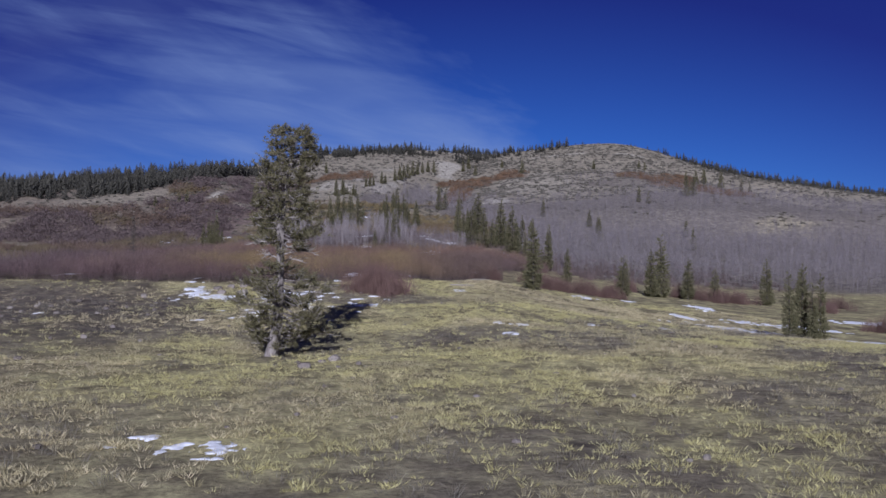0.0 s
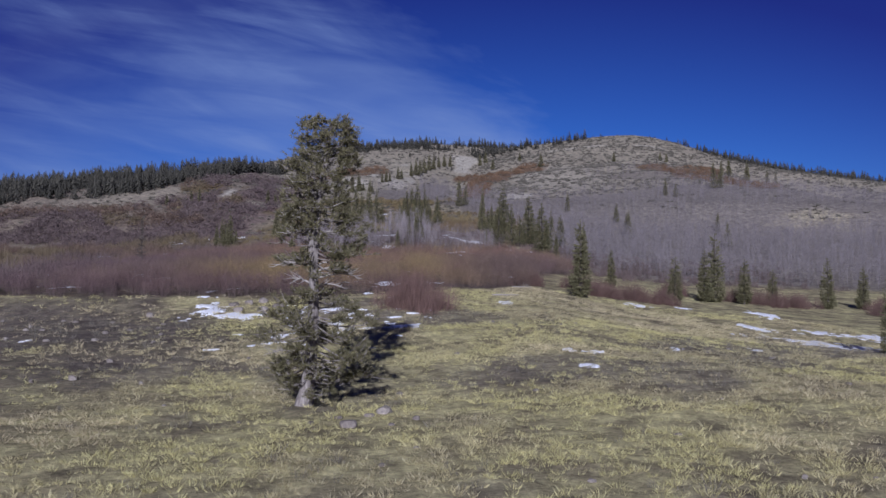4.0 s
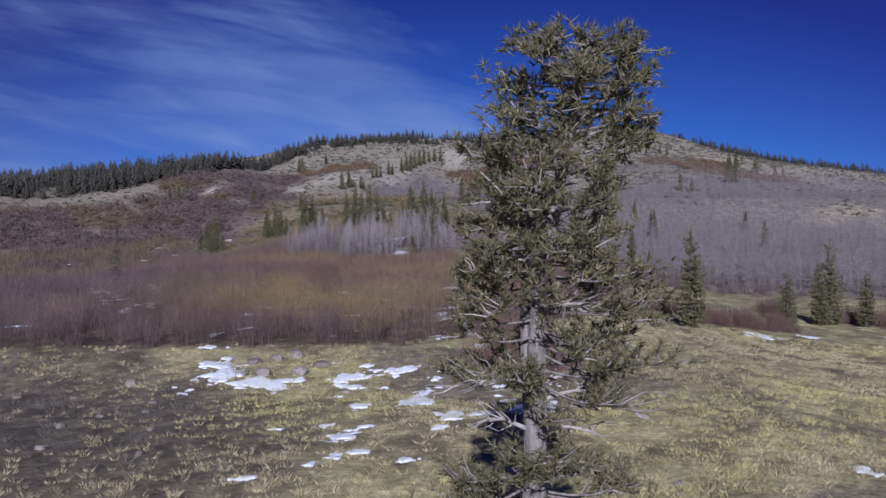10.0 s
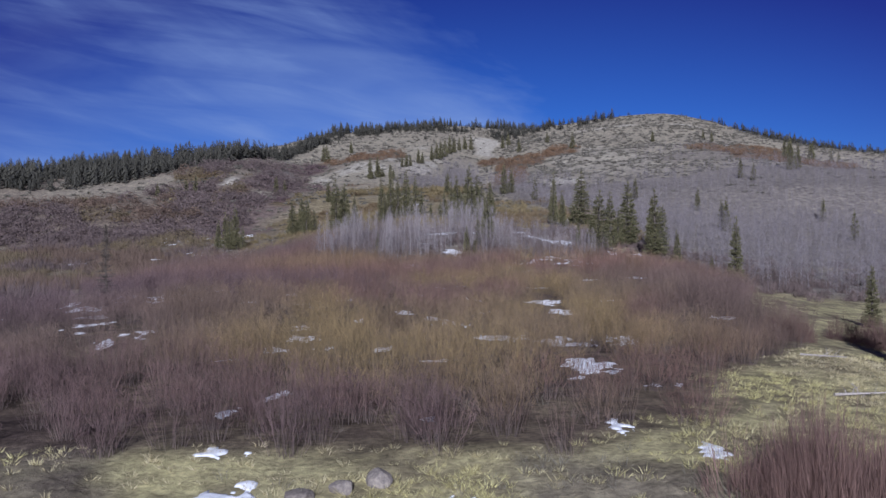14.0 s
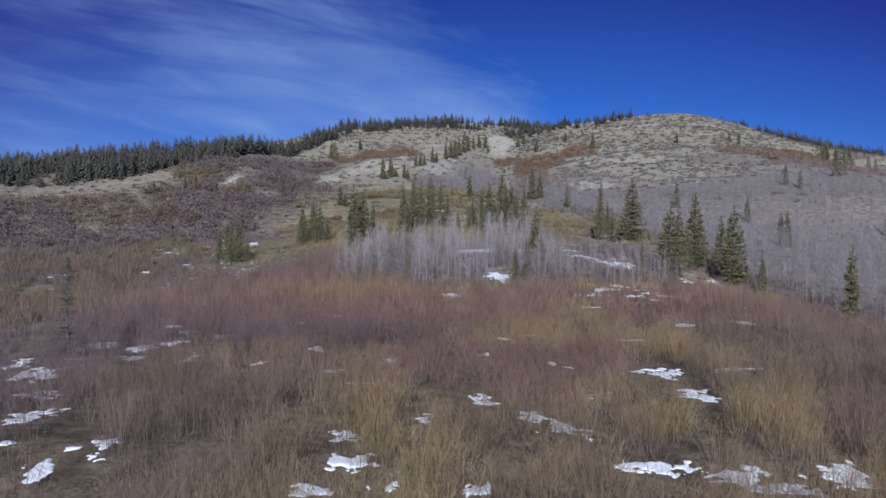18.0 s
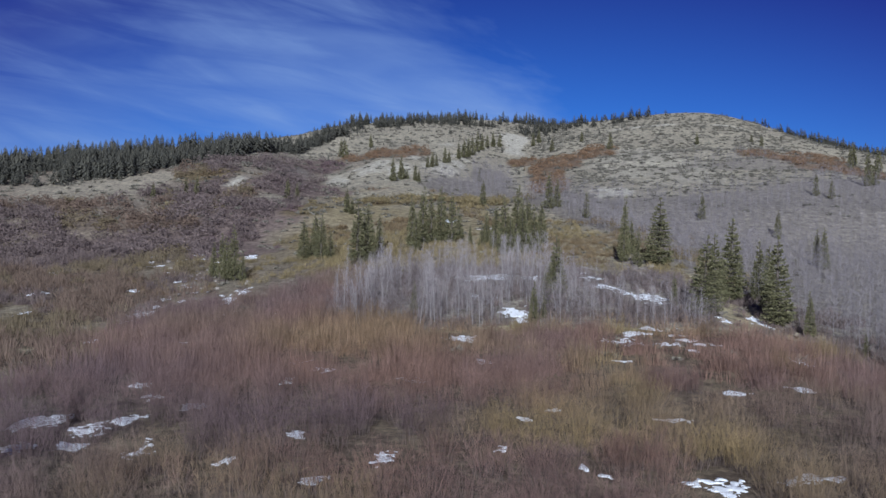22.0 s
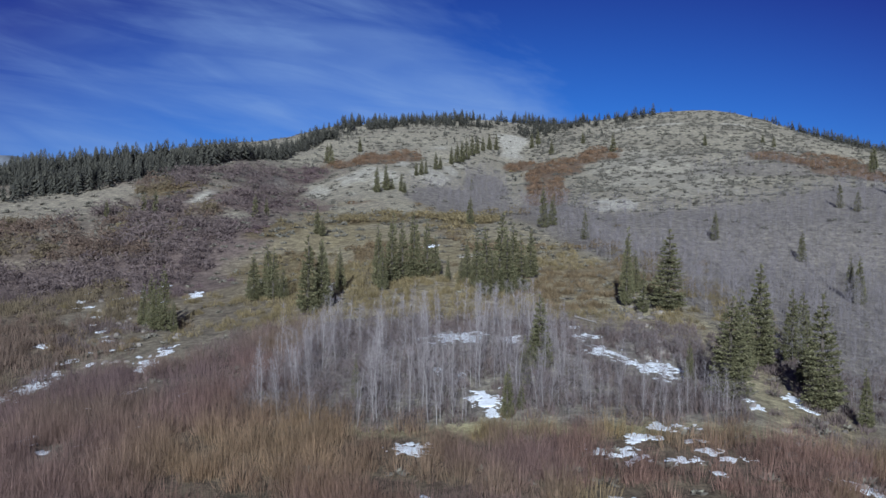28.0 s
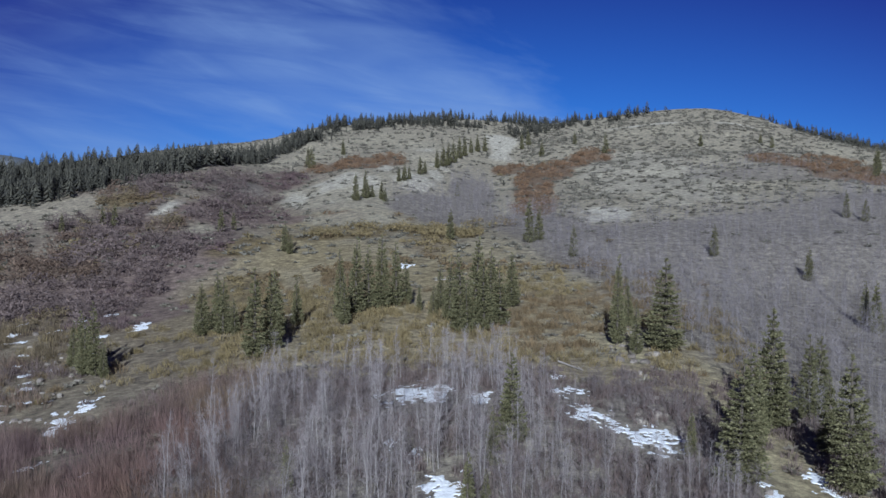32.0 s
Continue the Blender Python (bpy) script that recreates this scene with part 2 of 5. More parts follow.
WEST_BEDS = [(-28, 83.5, 0.61, 1.28), (-26.8, 79.5, 0.33, 0.42), (-24.9, 77, 0.33, 0.66), (-31.3, 92.8, 0.64, 1.32), (-32.5, 101.6, 0.45, 1.02), (-33.5, 95.5, 0.55, 1.18), (-29.6, 107.9, 0.23, 0.67), (-23.7, 77.9, 0.22, 0.57), (-31.8, 102.2, 0.65, 0.99), (-29.4, 100.7, 0.56, 1.15), (-28.8, 102.7, 0.51, 0.93), (-26.3, 97.5, 0.4, 0.94), (-29.2, 108, 0.4, 0.94), (-43.3, 148.1, 1.03, 1.94), (-64, 178.9, 0.57, 1.21), (-54.5, 186, 0.51, 1.11), (-26.5, 105.6, 0.4, 0.73), (-41.3, 132.9, 0.54, 1.17), (-58.6, 163.2, 0.68, 1.39), (-55.4, 152.2, 0.39, 0.92)]
THICKET_BEDS = [(-17, 96.8, 0.32, 0.81), (-19, 93.6, 0.3, 0.78), (-5.2, 94.8, 0.93, 0.69), (-9.6, 96, 0.22, 0.39), (3.2, 113.1, 0.41, 0.8), (-23.6, 112.9, 0.27, 0.74), (-20.8, 100.2, 0.3, 0.69), (-22.7, 96.1, 0.24, 0.67), (-11.5, 103.6, 0.22, 0.54), (-9, 95.1, 0.22, 0.46), (-12.6, 98, 0.22, 0.58), (-14.8, 127.6, 0.93, 0.93), (-3.1, 129.5, 0.75, 0.62), (-4.6, 126.9, 1.13, 1.09), (-2.1, 125.6, 1.11, 0.39), (-1, 131.7, 0.93, 0.98), (0.9, 126.2, 0.86, 0.38), (6.1, 123.4, 0.98, 1.01)]
STAND_BEDS = [(-10.8, 136, 0.82, 1.17), (-10.5, 133.5, 0.51, 0.55), (-9, 149.3, 0.6, 0.99), (8.2, 140.1, 0.73, 1.47), (4.8, 137.3, 0.52, 1.04), (-13.1, 151.5, 1.95, 2.91), (-9.3, 150.5, 0.69, 1.15), (-4.2, 157.3, 0.38, 0.92), (-3.9, 152.8, 1.08, 1.15), (-2.7, 147.4, 0.83, 1.63), (-1.5, 144.8, 0.64, 0.77), (0.2, 144.3, 1.44, 1.92), (-11.6, 136.4, 0.58, 0.77), (-12.5, 139.7, 0.35, 0.86), (-14, 141.8, 0.3, 0.79)]
GULLY_BEDS = [(-49.1, 164.7, 0.58, 1.22), (-43.7, 150.7, 1.11, 2.08), (-36.2, 131.7, 0.84, 1.18), (-44.1, 157.7, 0.72, 0.85), (-41.8, 155.5, 0.7, 0.64), (-36.2, 156.6, 0.46, 1.04), (-36.4, 154, 0.4, 0.94), (-42.4, 188.2, 0.5, 1.11), (-55.6, 191, 0.33, 0.83), (-36.6, 157.9, 0.58, 1.23), (-36.8, 154.5, 0.8, 0.5), (-42.2, 186.9, 0.57, 1.21), (-18.4, 209.2, 0.93, 1.58), (-50.1, 192.2, 0.43, 0.99), (-55.4, 191, 0.31, 0.79)]


def thicket(x, y):
    """The willow flat."""
    front = 54.5 + 2.5 * (fbm(x, y * 0, 7) - 0.5) + 4 * smooth(-22, -34, x)
    east = np.interp(y, [55, 60, 66, 72, 80, 100, 120, 134], [-6, -3, -1, 2.5, 6, 9, 13, 11]) + 3 * (fbm(x, y, 6) - 0.5)
    back = np.interp(x, [-45, -33, -28, -25, -22, -18], [152, 154, 164, 160, 140, 131]) + 5 * (fbm(x, y * 0 + 9, 12) - 0.5)
    west = -33 - 0.12 * (y - 60) + 8 * (fbm(x, y, 12) - 0.5)
    return smooth(0, 2, y - front) * smooth(0, 2, east - x) * smooth(0, 3, back - y) * smooth(0, 6, x - west)


def blob(x, y, cx, cy, rx, ry, ragged=0.5, size=7.0):
    """A patch with a torn rim: 1 inside, 0 outside."""
    d = np.hypot((x - cx) / rx, (y - cy) / ry) + ragged * 2 * (fbm(x + cx, y * 0.6 + cy, size, 3) - 0.5)
    return smooth(1.12, 0.88, d)


def patches(x, y, spots, ragged=0.5):
    out = np.zeros(np.shape(x))
    for cx, cy, rx, ry in spots:
        out = np.maximum(out, blob(x, y, cx, cy, rx, ry, ragged))
    return out


def open_slope(x, y):
    """Pale open ground: the grassy western slope, the scree below the scar and small bare mounds."""
    return patches(x, y, ((-84, 244, 12, 11), (-76, 250, 7, 7), (-37, 280, 9, 17), (-25, 300, 6, 10), (-50, 238, 3.2, 4), (-58, 247, 1.6, 4), (-29, 250, 8, 6), (-27, 340, 9, 16)), 0.4)


def plum_brush(x, y):
    return patches(x, y, ((-48, 218, 7, 17), (-53, 203, 8, 10), (-46, 192, 6, 9), (-50, 249, 7, 6), (-42, 251, 6, 4), (-49, 296, 4, 12), (-62, 236, 4, 9), (-57, 225, 5, 8), (-66, 195, 12, 14)))


def olive_brush(x, y):
    return patches(x, y, ((-41, 226, 4.5, 8), (-60, 228, 5, 6), (-64, 252, 6, 5), (-36, 205, 5, 9), (-30, 190, 4, 7), (-22, 240, 9, 4), (-14, 236, 6, 5), (-30, 234, 7, 3)))


def rust_brush(x, y):
    """Red-brown brush in the ravine beside the dome and in lens-shaped hollows."""
    return patches(x, y, ((3, 304, 6, 12), (8, 318, 7, 9), (16, 333, 5, 9), (0, 285, 4, 11), (0, 264, 3.5, 10), (-3, 328, 4, 8), (-37, 318, 10, 11), (-31, 254, 3.4, 3.5), (60, 292, 9, 16), (66, 315, 7, 9), (52, 306, 6, 7), (70, 278, 8, 14)), 0.4)


def left_brush(x, y):
    """Patchy willow and brush on the western slope."""
    west = smooth(-26, -36, x + 0.12 * (np.minimum(y, 190) - 60))
    top = np.interp(x, [-150, -95, -80, -73, -66, -55, -40, -20], [200, 232, 243, 254, 272, 290, 276, 252])
    loose = smooth(0.0, 0.13, fbm(x, y * 0.75, 15, 4) - np.where(y < 205, 0.16, 0.24)) * smooth(0.0, 0.13, fbm(x + 33, y * 0.7, 5.5, 3) - np.where(y < 205, 0.25, 0.36))
    return west * smooth(62, 75, y) * smooth(8, -8, y - top) * np.maximum(loose, 0.7 * plum_brush(x, y)) * (1 - open_slope(x, y))


def slope_brush(x, y):
    """Low brush on the bench and in the hollows of the hill."""
    a = smooth(0.40, 0.52, fbm(x + 90, y * 0.6, 20, 4)) * smooth(150, 172, y) * smooth(262, 240, y) * smooth(12, 0, x) * smooth(-60, -40, x) * 0.8
    b = rust_brush(x, y) + olive_brush(x, y) * 0.8 + 0.9 * plum_brush(x, y) * smooth(240, 262, y)
    e = smooth(152, 157, y) * smooth(174, 165, y) * smooth(-29, -25, x) * smooth(3, -2, x) * smooth(0.3, 0.42, fbm(x, y, 5))
    f = smooth(112, 120, y) * smooth(156, 148, y) * smooth(5, 9, x) * smooth(46, 38, x) * smooth(0.32, 0.44, fbm(x, y, 5))
    h = smooth(148, 153, y) * smooth(215, 200, y) * smooth(-32, -26, x) * smooth(16, 10, x) * smooth(0.36, 0.50, fbm(x + 14, y, 6)) * 0.8
    return np.clip(np.clip(a + b + e + f + h, 0, 1) * (1 - open_slope(x, y)), 0, 1)


def aspen_slope(x, y):
    """Bare young aspens on the eastern side of the hill foot and in the hollow under the scar."""
    top = np.interp(x, [-5, 2, 8, 14, 30, 43, 60, 120], [262, 254, 243, 246, 250, 258, 268, 285]) + 8 * (fbm(x, y * 0, 12) - 0.5)
    a = smooth(0, 5, x - np.interp(y, [116, 130, 148, 165, 200, 240], [13, 10, 8, 6, -1, -10])) * smooth(116, 126, y) * smooth(0, 5, top - y) * smooth(120, 100, x)
    hollow = np.maximum(blob(x, y, -16, 268, 9, 17, 0.3), blob(x, y, -11, 295, 5, 20, 0.3))
    grey = 0.7 * np.maximum(blob(x, y, -55, 278, 5, 8), blob(x, y, 48, 285, 16, 7))
    return np.clip((a * smooth(0.20, 0.36, fbm(x, y, 13)) + hollow + grey) * (1 - 0.9 * rust_brush(x, y)), 0, 1)


def aspen_stand(x, y):
    a = smooth(0, 2, y - 131 - 3 * (fbm(x, y, 8) - 0.5)) * smooth(0, 3, 158 - 0.25 * (x + 12) ** 2 * 0.06 - y)
    return a * smooth(-26, -23, x) * smooth(6, 3, x)


def clear(x, y):
    """Snow beds in the aspen stand that no stem hides: 0 on them, 1 elsewhere."""
    keep = np.ones(np.shape(x))
    for bx, by, ax, ay in STAND_BEDS:
        if ax > 0.4:
            keep = keep * smooth(0.85, 1.2, np.hypot((x - bx) / (ax + 0.3), (y - by + 1.2) / (ay + 1.4)))
    return keep


def sage(x, y):
    """Grey sagebrush: patches in the meadow, all over the hill."""
    meadow = smooth(0.5, 0.62, fbm(x + 50, y, 8, 4)) * smooth(60, 55, y)
    meadow = np.maximum(meadow, 0.5 * smooth(24, 14, y + 0.25 * x) * smooth(0.40, 0.55, fbm(x, y, 6)))
    meadow = np.maximum(meadow, smooth(-11, -15, x) * smooth(16, 24, y) * smooth(58, 50, y) * smooth(0.36, 0.5, fbm(x, y, 5)))
    return np.clip(np.maximum(meadow, smooth(205, 240, y) * smooth(0.36, 0.56, fbm(x, y * 0.5, 7, 3))), 0, 1)


def scar(x, y):
    """Bare pale ground on the hill: the forked scar near the top, runnels in the scree, banks on the dome."""
    fork = np.minimum(abs(x + 5.5 + 0.10 * (y - 360)), abs(x + 3.5 - 0.16 * (y - 360)))
    a = smooth(3.0, 0.8, fork) * smooth(338, 346, y) * smooth(382, 372, y)
    a = np.maximum(a, blob(x, y, -4, 371, 4.5, 8, 0.3))
    b = blob(x, y, -37, 280, 8, 16, 0.4) * smooth(0.46, 0.62, fbm(x * 1.6, y * 0.5, 5)) * 0.8
    c = blob(x, y, -24, 308, 7, 26, 0.4) * smooth(0.46, 0.60, fbm(x * 1.4, y * 0.4, 5)) * 0.8
    d = blob(x, y, 10, 249, 4, 7) * smooth(0.34, 0.5, fbm(x, y, 4))
    e = blob(x, y, 37, 379, 11, 2.5) + blob(x, y, 60, 375, 6, 2.5) + blob(x, y, 75, 322, 6, 4)
    f = blob(x, y, -58, 247, 1.4, 4)
    g = blob(x, y, 24, 300, 12, 40, 0.7) * 0.35
    return np.clip(a + b + c + d + 0.8 * e + f + g, 0, 1)


# ---------------------------------------------------------------- materials
def material(name, rough=0.9, spec=0.2):
    m = bpy.data.materials.new(name)
    m.use_nodes = True
    b = m.node_tree.nodes["Principled BSDF"]
    b.inputs["Roughness"].default_value = rough
    b.inputs["Specular IOR Level"].default_value = spec
    return m, m.node_tree.nodes, m.node_tree.links, b


def noise_node(n, l, scale, detail=4.0, rough=0.6, vector=None):
    t = n.new("ShaderNodeTexNoise")
    t.inputs["Scale"].default_value, t.inputs["Detail"].default_value, t.inputs["Roughness"].default_value = scale, detail, rough
    if vector is not None:
        l.new(vector, t.inputs["Vector"])
    return t


def ramp_node(n, l, fac, stops):
    r = n.new("ShaderNodeValToRGB")
    while len(r.color_ramp.elements) < len(stops):
        r.color_ramp.elements.new(0.5)
    for e, (p, c) in zip(r.color_ramp.elements, stops):
        e.position, e.color = p, (*c, 1)
    l.new(fac, r.inputs[0])
    return r.outputs[0]


def mix_node(n, l, fac, a, b, blend="MIX"):
    m = n.new("ShaderNodeMix")
    m.data_type, m.blend_type = "RGBA", blend
    for i, v in ((0, fac), (6, a), (7, b)):
        if isinstance(v, (int, float)):
            m.inputs[i].default_value = v
        elif isinstance(v, tuple):
            m.inputs[i].default_value = (*v, 1)
        else:
            l.new(v, m.inputs[i])
    return m.outputs[2]


def bump_node(n, l, b, fac, strength, distance):
    u = n.new("ShaderNodeBump")
    u.inputs["Strength"].default_value, u.inputs["Distance"].default_value = strength, distance
    l.new(fac, u.inputs["Height"])
    l.new(u.outputs[0], b.inputs["Normal"])


def island_material(name, stops, grain=8.0, rough=0.85, both=0.0, attr=None):
    """Each loose piece takes a shade of its own from the ramp; fine grain on top."""
    m, n, l, b = material(name, rough)
    geo = n.new("ShaderNodeNewGeometry")
    col = ramp_node(n, l, geo.outputs["Random Per Island"], stops)
    if attr:
        a = n.new("ShaderNodeAttribute")
        a.attribute_name = attr
        col = mix_node(n, l, 1.0, col, a.outputs["Color"], "MULTIPLY")
    t = n.new("ShaderNodeTexCoord")
    g = noise_node(n, l, grain, 3.0, 0.6, t.outputs["Object"])
    shade = ramp_node(n, l, g.outputs["Fac"], [(0.3, (0.7, 0.7, 0.7)), (0.7, (1.2, 1.2, 1.2))])
    col = mix_node(n, l, 1.0, col, shade, "MULTIPLY")
    l.new(col, b.inputs["Base Color"])
    if both:
        tr = n.new("ShaderNodeBsdfTranslucent")
        l.new(col, tr.inputs[0])
        ms = n.new("ShaderNodeMixShader")
        ms.inputs[0].default_value = both
        l.new(b.outputs[0], ms.inputs[1])
        l.new(tr.outputs[0], ms.inputs[2])
        l.new(ms.outputs[0], n["Material Output"].inputs[0])
    return m


# ground: covers by place, with soil, litter and stone grain
M_GROUND, n, l, b = material("ground_cover", 0.95, 0.1)
tc = n.new("ShaderNodeTexCoord")
at = n.new("ShaderNodeAttribute")
at.attribute_name = "cover"
fine = noise_node(n, l, 5.5, 6.0, 0.7, tc.outputs["Object"])
mid = noise_node(n, l, 0.9, 5.0, 0.65, tc.outputs["Object"])
tuft = n.new("ShaderNodeTexVoronoi")
tuft.inputs["Scale"].default_value, tuft.inputs["Randomness"].default_value = 1.6, 1.0
l.new(tc.outputs["Object"], tuft.inputs["Vector"])
c = mix_node(n, l, 1.0, at.outputs["Color"], ramp_node(n, l, fine.outputs["Fac"], [(0.28, (0.45, 0.43, 0.42)), (0.5, (0.95, 0.95, 0.95)), (0.75, (1.5, 1.48, 1.4))]), "MULTIPLY")
c = mix_node(n, l, 1.0, c, ramp_node(n, l, mid.outputs["Fac"], [(0.3, (0.52, 0.50, 0.53)), (0.7, (1.38, 1.38, 1.32))]), "MULTIPLY")
c = mix_node(n, l, 0.55, c, ramp_node(n, l, tuft.outputs["Distance"], [(0.1, (1.25, 1.25, 1.2)), (0.75, (0.6, 0.58, 0.58))]), "MULTIPLY")
l.new(c, b.inputs["Base Color"])
bump_node(n, l, b, fine.outputs["Fac"], 0.7, 0.12)

M_SNOW, n, l, b = material("old_snow", 0.6, 0.3)
t = noise_node(n, l, 3.0, 6.0, 0.65)
tcs = n.new("ShaderNodeTexCoord")
l.new(tcs.outputs["Object"], t.inputs["Vector"])
l.new(ramp_node(n, l, t.outputs["Fac"], [(0.25, (0.62, 0.62, 0.64)), (0.5, (0.86, 0.87, 0.9)), (0.8, (0.9, 0.91, 0.93))]), b.inputs["Base Color"])
bump_node(n, l, b, t.outputs["Fac"], 0.6, 0.08)

M_ROCK, n, l, b = material("weathered_rock", 0.92, 0.2)
tcs = n.new("ShaderNodeTexCoord")
t = noise_node(n, l, 4.0, 8.0, 0.65, tcs.outputs["Object"])
oi = n.new("ShaderNodeObjectInfo")
tone = ramp_node(n, l, oi.outputs["Random"], [(0.0, (0.15, 0.13, 0.115)), (0.5, (0.23, 0.20, 0.18)), (1.0, (0.34, 0.305, 0.27))])
l.new(mix_node(n, l, 1.0, tone, ramp_node(n, l, t.outputs["Fac"], [(0.3, (0.55, 0.55, 0.58)), (0.7, (1.3, 1.28, 1.2))]), "MULTIPLY"), b.inputs["Base Color"])
bump_node(n, l, b, t.outputs["Fac"], 0.8, 0.05)

M_BARK, n, l, b = material("pine_bark", 0.95, 0.1)
tcs = n.new("ShaderNodeTexCoord")
mp = n.new("ShaderNodeMapping")
mp.inputs["Scale"].default_value = (14, 14, 3)
l.new(tcs.outputs["Object"], mp.inputs[0])
t = noise_node(n, l, 1.0, 6.0, 0.7, mp.outputs[0])
l.new(ramp_node(n, l, t.outputs["Fac"], [(0.3, (0.10, 0.085, 0.075)), (0.55, (0.27, 0.24, 0.22)), (0.8, (0.42, 0.39, 0.36))]), b.inputs["Base Color"])
bump_node(n, l, b, t.outputs["Fac"], 0.9, 0.04)

M_DARKBARK = island_material("conifer_bark", [(0, (0.075, 0.062, 0.050)), (1, (0.125, 0.105, 0.088))], 9, 0.95)
M_DEADWOOD = island_material("bleached_wood", [(0, (0.25, 0.22, 0.20)), (1, (0.44, 0.40, 0.36))], 20)
M_NEEDLE = island_material("pine_needles", [(0, (0.115, 0.112, 0.058)), (0.5, (0.215, 0.20, 0.105)), (0.85, (0.30, 0.27, 0.155)), (1, (0.40, 0.34, 0.21))], 3, 0.65, 0.45)
M_FIR = island_material("conifer_needles", [(0, (0.105, 0.102, 0.054)), (0.6, (0.20, 0.188, 0.098)), (1, (0.31, 0.285, 0.16))], 2, 0.7, 0.35)
M_FAR = island_material("far_conifers", [(0, (0.046, 0.045, 0.040)), (1, (0.098, 0.092, 0.070))], 0.3, 0.8)
M_TWIG = island_material("willow_twigs", [(0, (0.82, 0.82, 0.82)), (0.6, (1.0, 1.0, 1.0)), (1, (1.22, 1.19, 1.15))], 2, 0.75, 0.35, "cover")
M_ASPEN = island_material("aspen_bark", [(0, (0.25, 0.225, 0.215)), (1, (0.45, 0.415, 0.395))], 6, 0.8)
M_ASPEN_TWIG = island_material("aspen_twigs", [(0, (0.20, 0.172, 0.170)), (1, (0.34, 0.302, 0.298))], 6, 0.8)
M_GRASS = island_material("dry_grass", [(0, (0.34, 0.29, 0.15)), (0.5, (0.60, 0.53, 0.30)), (1, (0.76, 0.69, 0.45))], 4, 0.75, 0.3, "cover")
M_HILLSAGE = island_material("hill_sagebrush_leaves", [(0, (0.095, 0.085, 0.07)), (0.6, (0.15, 0.138, 0.112)), (1, (0.23, 0.21, 0.17))], 2, 0.9)
M_SAGE = island_material("sagebrush_twigs", [(0, (0.10, 0.085, 0.07)), (0.5, (0.18, 0.16, 0.13)), (1, (0.27, 0.25, 0.19))], 5, 0.85, 0.15)


# ---------------------------------------------------------------- mesh helpers
def raw_mesh(name, verts, faces, mat, colour=None, smooth_shade=False):
    """A mesh from arrays: verts (n, 3) and triangles or quads (m, 3 or 4)."""
    verts, faces = np.asarray(verts, np.float32), np.asarray(faces, np.int32)
    me = bpy.data.meshes.new(name)
    k = faces.shape[1]
    me.vertices.add(len(verts))
    me.vertices.foreach_set("co", verts.ravel())
    me.loops.add(faces.size)
    me.loops.foreach_set("vertex_index", faces.ravel())
    me.polygons.add(len(faces))
    me.polygons.foreach_set("loop_start", np.arange(0, faces.size, k, dtype=np.int32))
    me.polygons.foreach_set("loop_total", np.full(len(faces), k, np.int32))
    me.polygons.foreach_set("use_smooth", np.full(len(faces), smooth_shade))
    me.update(calc_edges=True)
    me.materials.append(mat)
    if colour is not None:
        ca = me.color_attributes.new("cover", "FLOAT_COLOR", "POINT")
        rgba = np.ones((len(verts), 4), np.float32)
        rgba[:, :3] = colour
        ca.data.foreach_set("color", rgba.ravel())
    return me


def part(name, me, parent, label=""):
    ob = new(name, me)
    ob.parent = parent
    if label:
        ob["label"] = label
    return ob


def thing(name, label, category, group="", kind="", at=(0, 0, 0)):
    ob = new(name)
    ob.location = at
    ob.empty_display_size = 0.3
    return tagged(ob, label, category, group, kind)


def blades(base, tip, width, r):
    """Thin tapering triangles from base points to tip points."""
    d = tip - base
    side = np.cross(d, r.normal(size=d.shape))
    side *= (np.asarray(width) / np.maximum(np.linalg.norm(side, axis=1), 1e-6))[:, None] * 0.5
    v = np.empty((3 * len(base), 3))
    v[0::3], v[1::3], v[2::3] = base - side, base + side, tip
    return v


def tris(v):
    return np.arange(len(v), dtype=np.int32).reshape(-1, 3)


def tube(points, radii, sides=7):
    """A bent tapering tube with a closed end: verts and quads."""
    pts, radii = np.asarray(points, float), np.asarray(radii, float)
    d = np.gradient(pts, axis=0)
    d /= np.linalg.norm(d, axis=1)[:, None]
    ref = np.where(abs(d[:, 2:3]) > 0.8, [[1.0, 0, 0]], [[0, 0, 1.0]])
    u = np.cross(d, ref)
    u /= np.linalg.norm(u, axis=1)[:, None]
    w = np.cross(d, u)
    a = np.linspace(0, 2 * np.pi, sides, endpoint=False)
    ring = u[:, None] * np.cos(a)[None, :, None] + w[:, None] * np.sin(a)[None, :, None]
    v = (pts[:, None] + ring * radii[:, None, None]).reshape(-1, 3)
    i, j = np.meshgrid(np.arange(len(pts) - 1), np.arange(sides), indexing="ij")
    f = np.stack([i * sides + j, i * sides + (j + 1) % sides, (i + 1) * sides + (j + 1) % sides, (i + 1) * sides + j], -1).reshape(-1, 4)
    return v, f


def joined(pieces):
    vs, fs, off = [], [], 0
    for v, f in pieces:
        vs.append(v), fs.append(f + off)
        off += len(v)
    return np.concatenate(vs), np.concatenate(fs)


# ---------------------------------------------------------------- ground
def lines(*spans):
    out = []
    for a, b_, step in spans:
        out += list(np.arange(a, b_, step))
    return np.array(out)


